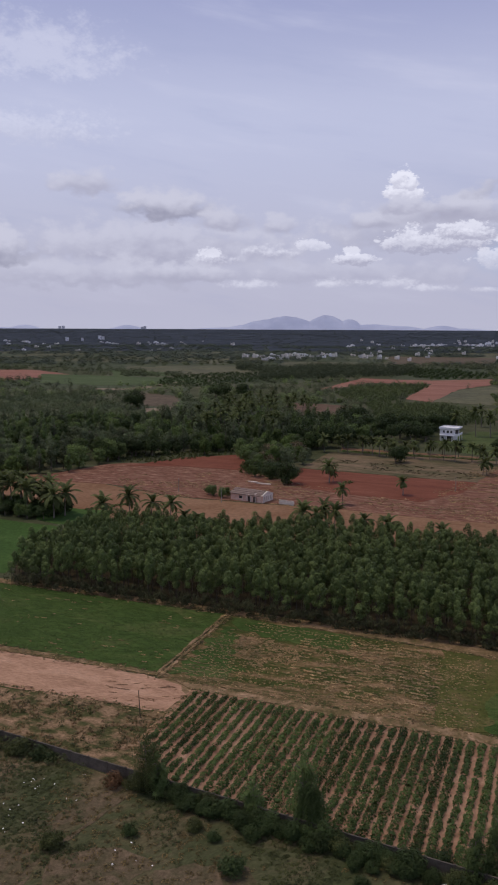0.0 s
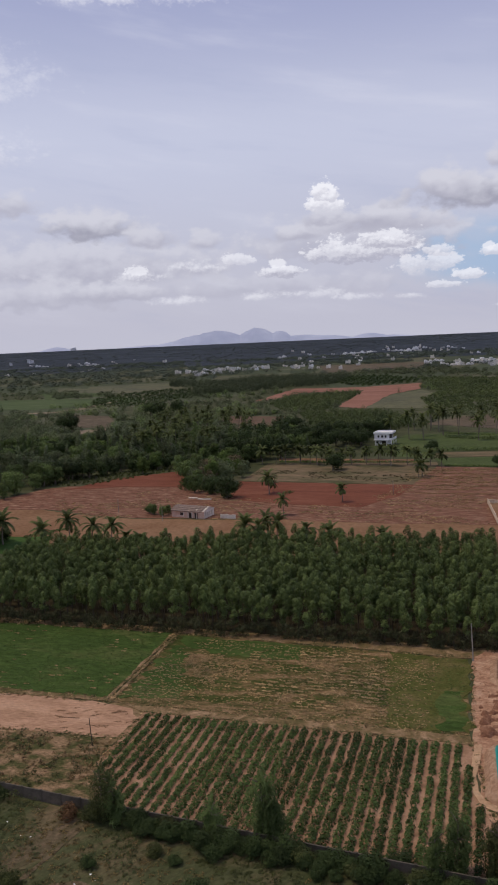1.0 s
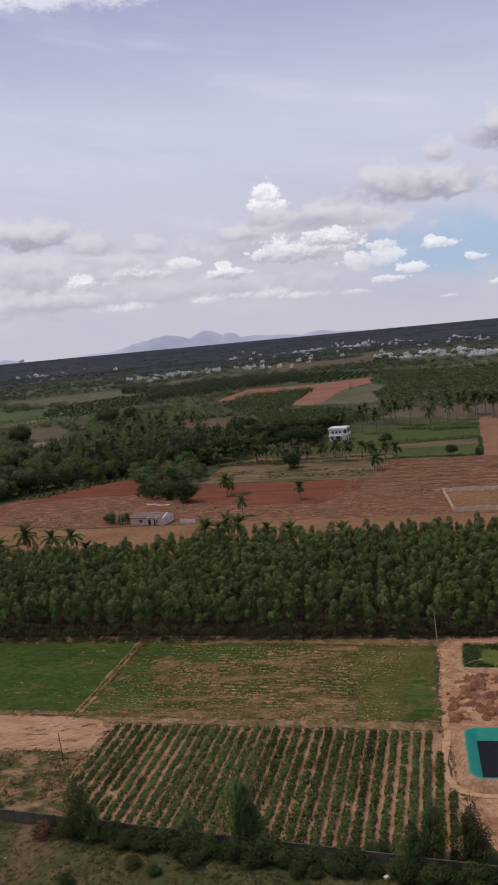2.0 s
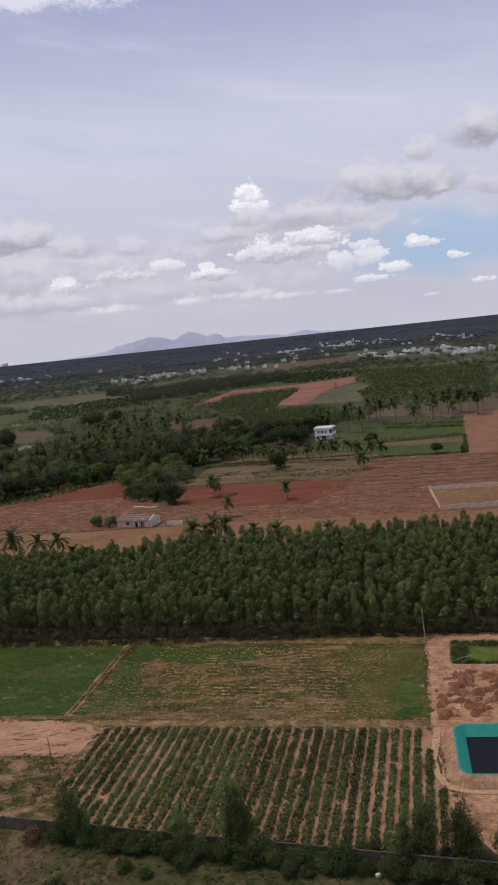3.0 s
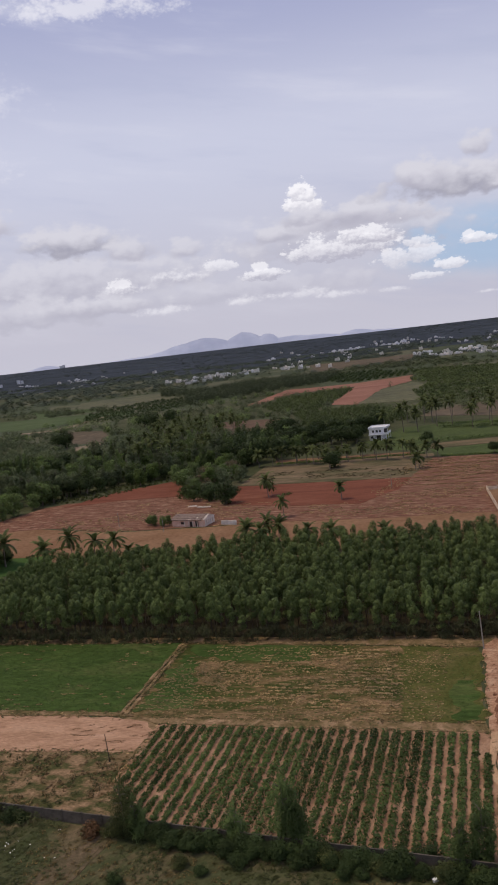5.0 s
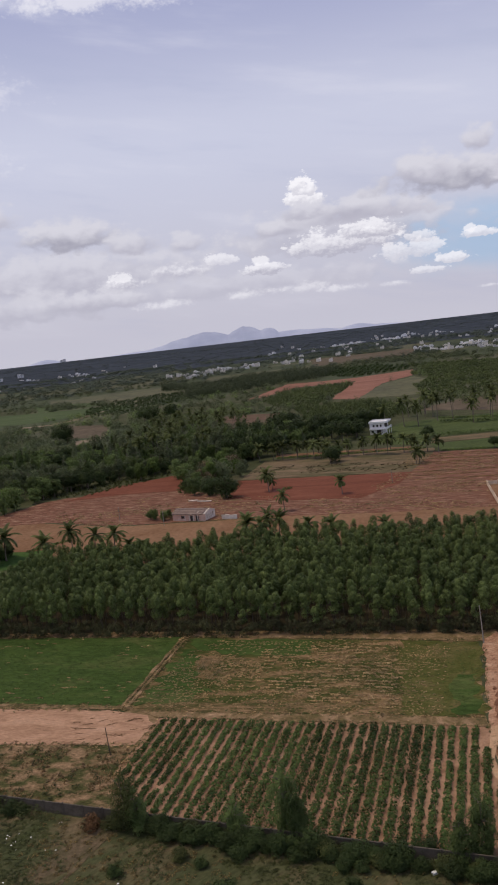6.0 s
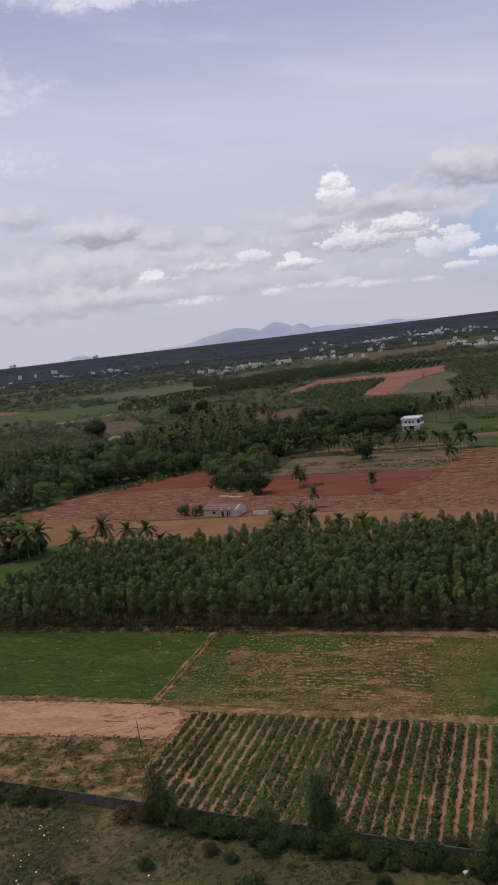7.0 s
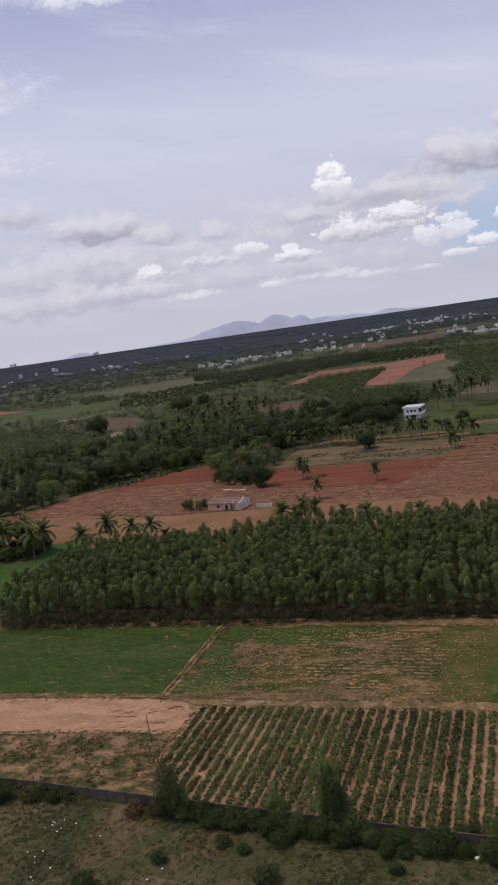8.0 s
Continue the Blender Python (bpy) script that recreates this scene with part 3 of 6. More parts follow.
def palm_kind(seed, h, fronds=22, long=4.5):
    def make():
        rng = np.random.default_rng(seed)
        root = empty("coconut_palm", "coconut palm with a slim grey trunk and feathery green fronds", "palm", "coconut palms")
        bend = rng.normal(size=2) * 0.06 * h
        line = [(bend[0] * t * t, bend[1] * t * t, h * t) for t in (0, 0.15, 0.4, 0.7, 1.0)]
        mesh_object("trunk", *tube(line, [0.27, 0.19, 0.16, 0.14, 0.13], 7), M_PALMBARK, root)
        v, f = [], []
        for i in range(fronds):
            a = 2.4 * i + rng.uniform(-0.2, 0.2)
            pitch = rng.uniform(-0.55, 1.2) if i > 3 else 1.35
            size = long * rng.uniform(0.8, 1.1)
            p, side = Vector((bend[0], bend[1], h)), Vector((-math.sin(a), math.cos(a), 0))
            step = size / 9
            for k in range(9):
                e = pitch - (0.1 + 0.009 * k) * k
                d = Vector((math.cos(a) * math.cos(e), math.sin(a) * math.cos(e), math.sin(e)))
                up = side.cross(d)
                w = 0.68 * math.sin(math.pi * (0.12 + 0.86 * (k + 0.5) / 9.0)) ** 0.7
                for s in (-1, 1):
                    for q in (0.0, 0.25, 0.5, 0.75):
                        o = p + d * step * q
                        tip = o + side * s * w + d * w * 0.5 - Vector((0, 0, 1)) * w * 0.45
                        at = len(v)
                        v += [o, o + d * step * 0.34, tip + d * 0.06, tip]
                        f.append((at, at + 1, at + 2, at + 3))
                p = p + d * step
        mesh_object("fronds", np.array([tuple(x) for x in v]), np.array(f), M_FROND, root)
        return root

    return Kind(make)


def inside(x, y, poly):
    hit = False
    for (x0, y0), (x1, y1) in zip(poly, poly[1:] + poly[:1]):
        if (y0 > y) != (y1 > y) and x < (x1 - x0) * (y - y0) / (y1 - y0) + x0:
            hit = not hit
    return hit


def scatter(poly, gap, seed, jitter=0.35, turn=0.0, keep=1.0):
    """Places inside an outline, on a shaken grid."""
    rng = np.random.default_rng(seed)
    c, s = math.cos(radians(turn)), math.sin(radians(turn))
    loc = [(x * c + y * s, -x * s + y * c) for x, y in poly]
    x0, x1 = min(p[0] for p in loc), max(p[0] for p in loc)
    y0, y1 = min(p[1] for p in loc), max(p[1] for p in loc)
    out = []
    for i in range(int((x1 - x0) / gap) + 1):
        for j in range(int((y1 - y0) / gap) + 1):
            u, v = x0 + (i + rng.uniform(-jitter, jitter) + 0.5) * gap, y0 + (j + rng.uniform(-jitter, jitter) + 0.5) * gap
            if rng.uniform() < keep and inside(u, v, loc):
                out.append((u * c - v * s, u * s + v * c))
    return out


# ---- ground and fields ----
radii = [0, 20, 40, 60, 80, 100, 130, 170, 220, 300, 400, 550, 750, 1000, 1400, 1900, 2500, 2800, 3100, 3400, 3700, 4000, 4300, 4600, 4850]
SPOKES = 120
gv = [(r * math.cos(2 * math.pi * k / SPOKES), r * math.sin(2 * math.pi * k / SPOKES), rise(r)) for r in radii[1:] for k in range(SPOKES)]
gf = [(i * SPOKES + k, i * SPOKES + (k + 1) % SPOKES, (i + 1) * SPOKES + (k + 1) % SPOKES, (i + 1) * SPOKES + k) for i in range(len(radii) - 2) for k in range(SPOKES)]
bm = bmesh.new()
bv = [bm.verts.new(p) for p in gv]
bm.faces.new(bv[:SPOKES])
for q in gf:
    bm.faces.new([bv[i] for i in q])
tagged(part("ground", bm, M_GROUND), "level scrubby farmland with grass and bare reddish soil", "ground", kind="structure")

# ring of far ground, blued in colour for haze
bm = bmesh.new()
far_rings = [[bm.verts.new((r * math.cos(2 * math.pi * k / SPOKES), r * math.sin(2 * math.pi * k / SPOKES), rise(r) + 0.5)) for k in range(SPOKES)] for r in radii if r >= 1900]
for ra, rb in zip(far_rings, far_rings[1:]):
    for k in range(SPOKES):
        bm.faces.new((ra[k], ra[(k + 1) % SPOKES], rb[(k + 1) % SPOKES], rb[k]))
tagged(part("ground_far", bm, M_FARFLOOR), "far dark scrubland under the woods, blue of haze put into its colour", "ground", kind="structure")

patch("ground_weeds", [(-60, 40), (60, 20), (45, 68), (27.9, 75.6), (-1.8, 90), (-15.7, 97), (-32, 105), (-60, 118)], 0.03, M_FORE, "rough weedy ground with dry grass and bare earth before a wall", "ground")
BARE = [[(-23.4, 88.3), (-21.2, 91.6), (-17.8, 94.6), (-15.4, 95.2), (-15.5, 93.0), (-18.2, 88.8), (-21.0, 86.1), (-23.6, 84.6)], [(-28.6, 83.0), (-24.4, 82.4), (-22.8, 79.4), (-24.0, 76.0), (-29, 74)],
        [(-22.0, 80.2), (-19.3, 82.6), (-13.8, 83.2), (-10.4, 80.8), (-13.0, 75.5), (-21.5, 75)], [(-9.9, 79.3), (-5.7, 80.6), (0.2, 80.0), (1.5, 74), (-9.7, 74)]]
for bare_patch in BARE:
    patch("ground_bare", bare_patch, 0.05, M_TRODDEN, "trodden dry brown earth among weeds", "ground", 1.0, 0.9)
patch("track_foot", [(-14.3, 93.9), (-20.0, 84.8), (-23.0, 80.0), (-23.5, 80.2), (-20.5, 85.0), (-14.7, 94.1)], 0.07, M_TRODDEN, "faint foot track over the rough ground", "track", 0.8, 0.15)
patch("field_dry_weeds", [(-60, 118.5), (-32, 105.5), (-11.3, 95.6), (-14.6, 108), (-12.5, 117), (-28, 121), (-60, 130)], 0.04, M_DRY, "dry weeds and pale bare soil between a wall and a sandy track", "field", 1.5, 0.9)
patch("field_sand", [(-75, 150), (-44.6, 138.8), (-25.1, 132.2), (-10.5, 124.6), (-9.5, 121), (-12.7, 115.3), (-27.4, 120.2), (-40.2, 124.0), (-75, 136)], 0.06, M_SAND, "strip of bare pinkish sandy earth", "field", 1.5, 0.7)
patch("field_turf", [(-80, 188), (-56.7, 178), (-4.5, 157.5), (-15.5, 129), (-45.2, 140.8), (-80, 154)], 0.05, M_TURF, "green turf field with a few dry streaks", "field", 2, 0.4)
patch("field_stubble", [(-4.0, 157.2), (47.8, 133.8), (38.3, 107.2), (-8.5, 124.4), (-14.9, 128.8)], 0.05, M_STUBBLE, "field of green weeds and dry straw-coloured stubble", "field", 2, 0.4)
patch("field_olive", [(35.0, 139.5), (47.8, 133.6), (38.6, 107.4), (28, 111.2)], 0.09, M_OLIVE, "olive-green grassy end of the stubble field", "field", 1.2, 1.6)
patch("stubble_green_corner", [(-13.4, 128.9), (-4.2, 150.4), (-1.8, 147.2), (-2.6, 138.6), (-3.6, 135), (-0.6, 130.2), (-5.5, 126.4)], 0.075, M_TURF, "green weedy corner of the stubble field", "field", 0.8, 2.2)
patch("stubble_green_strip", [(-3.0, 155.6), (20.0, 145.4), (18.4, 138.2), (11, 141.6), (4.0, 144.6), (-1.2, 149.0)], 0.08, M_TURF, "green weedy strip of the stubble field below the grove", "field", 1.2, 1.5)
patch("stubble_dry_edge", [(-12.6, 128.4), (-4, 126.6), (8.4, 122.4), (20, 117.8), (19.6, 114.8), (7.0, 118.8), (-8.6, 124.8)], 0.087, M_STRAWFIELD, "dry straw-covered margin of the stubble field", "field", 1.2, 0.9)
patch("stubble_lush_corner", [(39.6, 122.0), (42.4, 121.6), (38.4, 108.6), (34.6, 110.0), (36.0, 113.2), (37.0, 117.6)], 0.105, M_TURF, "lush green corner of the stubble field", "field", 0.8, 1.6)
patch("field_tilled", [(-8.8, 123.2), (38.2, 104.6), (34, 92), (33, 82), (29.0, 76.6), (-11.5, 96.6), (-13.6, 100), (-15.2, 108.5)], 0.06, M_ROWSOIL, "pinkish tilled soil under rows of vegetables", "field", 1.5, 0.25)
patch("bund_cross", [(-15.6, 128.8), (-4.8, 157.4), (-4.35, 157.2), (-15.1, 128.6)], 0.13, M_BUND, "narrow trodden earth bund between two fields", "bund", 0.8, 0.3)
patch("bund_cross_rut", [(-14.7, 128.4), (-4.0, 157.0), (-3.6, 156.9), (-14.25, 128.2)], 0.13, M_BUND, "second trodden rut of the bund between two fields", "bund", 0.8, 0.3)
patch("bund_long", [(-12.5, 126.6), (38.5, 107.0), (38.0, 104.4), (-9.0, 123.1)], 0.12, M_BUND, "trodden earth bund along the vegetable rows", "bund", 1.2, 0.45)
patch("bund_sand_edge", [(-75, 152.5), (-45, 140.9), (-14, 129), (-13, 127.3), (-45, 138.7), (-75, 150)], 0.11, M_BUND, "weedy earth bank beside the sandy strip", "bund", 1.2, 0.4)
patch("bund_corner", [(-16, 129.5), (-8, 126), (-7.6, 122), (-13.2, 113.5), (-15.2, 113), (-12, 121.5)], 0.045, M_BUND, "trodden earth corner between the sand and the rows", "bund", 1.0, 0.4)
patch("bund_grove", [(-62, 182.0), (-4.5, 160.5), (53, 137.5), (48.6, 133.8), (-4.5, 157.6), (-62, 179.2)], 0.1, M_BUND, "dry earth margin along the foot of the grove", "bund", 1.2, 0.6)
patch("ground_dug", [(39, 107.5), (48.8, 134), (52, 138.5), (75, 129), (70, 90), (60, 64), (46, 69.5), (34, 76), (33, 82), (33.5, 89), (38.2, 104)], 0.05, M_PIT, "bare dug reddish soil with pale trodden patches round the ponds", "ground", 1.5, 0.4)
patch("field_left_green", [(-110, 252), (-75, 238), (-54.7, 228.5), (-57, 210), (-57.5, 184), (-110, 205)], 0.05, M_LUSH, "bright green crop field beside the grove", "field", 3, 0.7)
patch("field_left_green_far", [(-66, 256), (-44, 250), (-40, 226), (-56, 232), (-64, 238)], 0.07, M_LUSH, "small green crop plot behind the grove", "field", 3, 1.2)
patch("field_tan", [(-110, 318), (-94.1, 309), (-81.3, 313), (-52.2, 292), (-26.7, 271), (6, 260), (28, 253.5), (77, 240), (110, 226), (125, 188), (51, 203), (5, 211), (-38, 219), (-66, 255), (-110, 270)], 0.05, M_TAN, "smooth orange-tan harvested field", "field", 4, 0.8)
patch("field_fallow", [(-84, 306), (-74, 318), (-60, 336), (-50, 340), (-24, 331), (-2, 322), (16, 300), (50, 275), (70, 290), (98, 342), (141.6, 319.5), (200, 295), (170, 215), (120, 214), (91, 228), (57, 240), (28, 254), (-26, 272), (-52, 293), (-78, 300)], 0.08, M_BROWN, "fallow reddish-brown field streaked with dry stubble", "field", 4, 1.0)
patch("field_red_small", [(-51, 332), (-30.8, 353), (-3.9, 363), (4, 350), (-1, 322), (-24.8, 331)], 0.12, M_RED, "freshly ploughed red earth field", "field", 3, 1.0)
patch("field_red_long", [(14, 292), (21, 328), (53.7, 313), (86, 298), (75, 280), (57.5, 264), (37, 275)], 0.12, M_RED, "long freshly ploughed red earth field", "field", 3, 1.0)
patch("field_khaki", [(24, 334), (38, 372), (63.3, 363), (111.3, 348), (108, 338), (86, 299), (54, 314), (22, 329)], 0.11, M_KHAKI, "khaki grass field before a row of palms", "field", 3, 1.0)
patch("field_tan_strip", [(45, 386), (104.5, 359.5), (103, 351), (43.5, 377)], 0.125, M_TAN, "tan strip of soil behind a palm row", "field", 3, 0.6)
patch("field_green_house", [(95, 408), (127, 450), (193, 438), (178, 404), (164, 371), (122, 380), (112, 360), (98, 372)], 0.05, M_GREEN, "green crop plots behind a white house", "field", 4, 0.8)
patch("field_tan_plot", [(119.5, 376), (162, 367.5), (156, 353), (114.4, 361.5)], 0.1, M_KHAKI, "khaki plot between green crops", "field", 3, 0.4)
patch("field_green_plot", [(113.3, 359), (155, 352), (142, 322), (112, 336)], 0.1, M_GREEN, "green crop plot by the fallow field", "field", 3, 0.6)
patch("road_earth", [(195, 442), (225, 452), (175, 305), (146, 315), (141.5, 320)], 0.12, M_ROAD, "reddish earth track along the plots", "road", 4, 0.8)
patch("field_palm_soil", [(152, 496), (167, 516), (211, 546), (290, 540), (270, 450), (210, 436), (190, 440), (172, 470)], 0.07, M_FARBROWN, "brown soil under tall palms", "field", 5, 1.5)
patch("field_far_red", [(125.8, 653), (188, 832), (123.7, 842), (84.7, 764), (66, 756), (128.6, 916), (164, 894), (200, 883), (274, 907), (245, 818), (196, 755), (142.4, 628)], 0.15, M_FARRED, "far red earth field in two arms", "field", 8, 2.0)
patch("field_light_green", [(143, 630), (196, 752), (241, 800), (235, 715), (190, 600)], 0.13, M_FARKHAKI, "pale khaki-green field beside red earth", "field", 8, 2.5)
patch("field_mid_red", [(22.9, 601), (36.8, 617), (77.1, 592), (66, 524), (37.4, 520)], 0.1, M_DULLRED, "dull reddish-brown bare plot among trees", "field", 6, 2.5)
patch("field_left_red", [(-326, 1057), (-283, 1064), (-215, 970), (-238, 892), (-263, 852), (-330, 850)], 0.1, M_FARRED, "far red earth field", "field", 10, 4)
patch("field_tan_far", [(-74, 569), (-56, 578), (-54, 556), (-71, 544)], 0.14, M_FARTRACK, "pale bare plot among trees", "field", 5, 1.5)
patch("field_brown_far", [(-89, 600), (-94, 702), (-58, 670), (-52, 573)], 0.12, M_FARBROWN, "dull brown fallow plot among trees", "field", 6, 2.5)
patch("field_green_far", [(-250, 975), (-178, 945), (-109, 915), (-57, 912), (-41, 828), (-96, 804), (-144, 786), (-211, 818)], 0.12, M_FARCROP, "long green crop field on the plain", "field", 8, 3)
patch("field_green_far_strip", [(-185, 1070), (-92, 1026), (-79, 943), (-156, 938)], 0.13, M_FARCROP, "green crop strip on the plain", "field", 8, 3)
patch("field_khaki_strip", [(-181, 1190), (-50, 1055), (-14, 1104), (-14, 1025), (-46, 960), (-163, 1074)], 0.14, M_FARKHAKI, "dry khaki strip on the plain", "field", 10, 4)
patch("field_khaki_village", [(276, 1590), (470, 1550), (398, 1298), (222, 1280)], 0.14, M_FARBROWN, "dry brownish open land below a far village", "field", 12, 6)
patch("track_far", [(-143, 752), (-117, 749), (-96, 778), (-90, 800), (-72, 849), (-66, 849), (-86, 796), (-93, 762), (-112, 732), (-140, 738)], 0.16, M_FARTRACK, "pale winding earth track among fields", "track", 8, 1.5)
patch("field_khaki_far", [(-128, 1013), (-134, 1187), (-10, 1202), (-8, 1025)], 0.1, M_FARKHAKI, "far khaki field", "field", 12, 5)
patch("field_village_edge", [(40, 1180), (170, 1200), (185, 1330), (60, 1340)], 0.1, M_FARKHAKI, "dry open land below a far village", "field", 12, 6)

rng = np.random.default_rng(5)
MOSAIC = [M_FARGREEN, M_FARGREEN, M_FARKHAKI, M_FARGREEN, M_FARKHAKI]
WORDS = {M_FARGREEN: "far dull green field among trees", M_FARKHAKI: "far khaki field among trees"}
for i in range(110):
    az, r = radians(rng.uniform(-24, 34)), 420 * (2050 / 420) ** rng.uniform(0.1, 1)
    c = Vector((math.sin(az) * r, math.cos(az) * r))
    if any(inside(c.x, c.y, q) for q in ([(60, 560), (300, 580), (330, 930), (60, 950)], [(80, 350), (230, 350), (260, 520), (90, 470)], [(20, 500), (80, 500), (80, 620), (20, 620)], [(-330, 840), (-200, 840), (-200, 1070), (-330, 1070)])):
        continue
    w, d, turn = r * rng.uniform(0.03, 0.09), r * rng.uniform(0.05, 0.16), radians(rng.uniform(-35, -8))
    q = [c + Vector((u * w * math.cos(turn) - v * d * math.sin(turn), u * w * math.sin(turn) + v * d * math.cos(turn))) * rng.uniform(0.8, 1.2) for u, v in ((-1, -1), (1, -1), (1, 1), (-1, 1))]
    mm = MOSAIC[int(rng.integers(len(MOSAIC)))]
    patch("field_far", [tuple(p) for p in q], 0.02 + 0.0004 * i, mm, WORDS[mm], "field", r * 0.012, r * 0.003)


# ---- grove ----
GROVE = [(-54, 177.0), (-4.5, 159.2), (45, 139.0), (53, 137.0), (62, 134.0), (128, 108), (150, 168), (92, 189), (70, 195), (50, 202), (24, 210), (-12, 214.5), (-34, 222), (-46, 212), (-57, 193)]
# leaf litter, coloured dark for the shade below the crowns
patch("grove_floor", GROVE, 0.09, earth("shade_dark_litter", [(0.3, (0.035, 0.03, 0.018)), (0.7, (0.075, 0.06, 0.035))], 0.4, 2.0), "leaf litter under the grove, the shade of the trees put into its colour", "ground", 3, 0.3)


def dome_crown(rng, h, r, foot, skirts, n, size):
    """A rounded, slightly pointed head over a wider body, with one or two smaller heads beside it, and loose skirts below."""
    lean = rng.normal(size=2) * 0.12
    blobs = [(lean[0], lean[1], h - 1.1, r * 0.84, r * 0.84, 1.1)] * 3 + [(lean[0], lean[1], h - 0.65, 0.5 * r, 0.5 * r, 0.7)] + [(0, 0, h - 2.3, r * 0.9, r * 0.9, 1.0)]
    turn = rng.uniform(0, 6.28)
    for k in range(3):
        a = turn + 2.1 * k
        blobs.append((r * 0.75 * math.cos(a), r * 0.75 * math.sin(a), h - rng.uniform(1.3, 2.7), 0.5 * r, 0.5 * r, 0.7))
    for i in range(skirts):
        t = (i + rng.uniform(0, 1)) / skirts
        a, q = rng.uniform(0, 6.28), r * rng.uniform(0.2, 0.7)
        blobs.append((q * math.cos(a), q * math.sin(a), foot + (h - 3.6 - foot) * t, 0.7, 0.7, 0.8))
    return leaf_arrays(rng, blobs, n, size, 1.5, 0.05, 0.86, 0.16)


def grove_tree(seed):
    rng = np.random.default_rng(seed)
    h = rng.uniform(7.6, 9.2)
    return tree_kind(seed, "plantation_tree", "slim young plantation tree with a rounded leafy green crown", "tree", "plantation trees of the grove", h, 0.07, 5, 0.9,
                     lambda g: dome_crown(g, h, g.uniform(0.8, 1.12), h * 0.46, 4, 92, 0.2), M_GROVE, M_STEM)


def grove_spots(seed):
    """Close rows along the fields, each tree a little out of line."""
    g = np.random.default_rng(seed)
    u, v = Vector((math.cos(radians(-20.5)), math.sin(radians(-20.5)))), Vector((math.sin(radians(20.5)), math.cos(radians(20.5))))
    out = []
    for j in range(54):
        for i in range(102):
            p = Vector((-75, 186)) + u * ((i + g.uniform(-0.5, 0.5)) * 2.28) + v * ((j - 5 + g.uniform(-0.5, 0.5)) * 2.28)
            if inside(p.x, p.y, GROVE):
                out.append((p.x, p.y))
    return out


kinds = [grove_tree(100 + i) for i in range(9)]
# the rows along the near edge are single trees, the rest of the grove is one mass
edge = sorted(grove_spots(11), key=lambda p: p[1] + 0.37 * p[0] if p[0] > -48 else 140)
near, rest = edge[:280], edge[280:]
rng = np.random.default_rng(12)
for i, (x, y) in enumerate(near):
    kinds[int(rng.integers(9))].put(x, y, rng.uniform(0, 360), rng.uniform(0.8, 1.12), rng.uniform(0.6, 0.95) if i < 80 else rng.uniform(0.8, 1.12))
pieces, stems = [], []
crowns = [dome_crown(np.random.default_rng(140 + i), 7.5 + 0.12 * i, 0.82 + 0.025 * i, 3.6, 2, 84, 0.2) for i in range(14)]
for i, (x, y) in enumerate(rest):
    v, f = crowns[int(rng.integers(14))]
    a, s = rng.uniform(0, 6.28), rng.uniform(0.76, 1.14)
    hump = 0.5 * noise.noise(Vector((x * 0.06, y * 0.06, 4))) + 0.5 * noise.noise(Vector((x * 0.3, y * 0.3, 9)))
    c, n = math.cos(a) * s, math.sin(a) * s
    pieces.append((np.stack([v[:, 0] * c - v[:, 1] * n + x, v[:, 0] * n + v[:, 1] * c + y, v[:, 2] * (rng.uniform(0.8, 1.06) + 0.08 * hump)], 1), f))
    stems.append(tube([(x, y, 0), (x, y, 4)], [0.08, 0.06], 3))
mass = empty("grove", "dense plantation of slim leafy trees in close rows", "grove", kind="stuff")
mesh_object("crowns", *joined(pieces), M_GROVE, mass)
mesh_object("stems", *joined(stems), M_BARK, mass)

rng = np.random.default_rng(14)
blobs = [(x + rng.normal() * 0.6, y - 0.9 + rng.normal() * 0.6, rng.uniform(0.1, 3.0), 0.9, 0.9, 0.8) for x, y in [(-53 + 0.3 * i, 177.4 - 0.3 * i * 0.374) for i in range(500)]]
tagged(mesh_object("dry_twigs", *leaf_arrays(rng, blobs, 60, 0.17, 3.0, 0.2), leafy("dull_twig", (0.05, 0.06, 0.034), (0.088, 0.094, 0.054), 0.1, 0.6, 0.0)), "dull brown twigs and undergrowth along the foot of the grove", "undergrowth", kind="stuff")

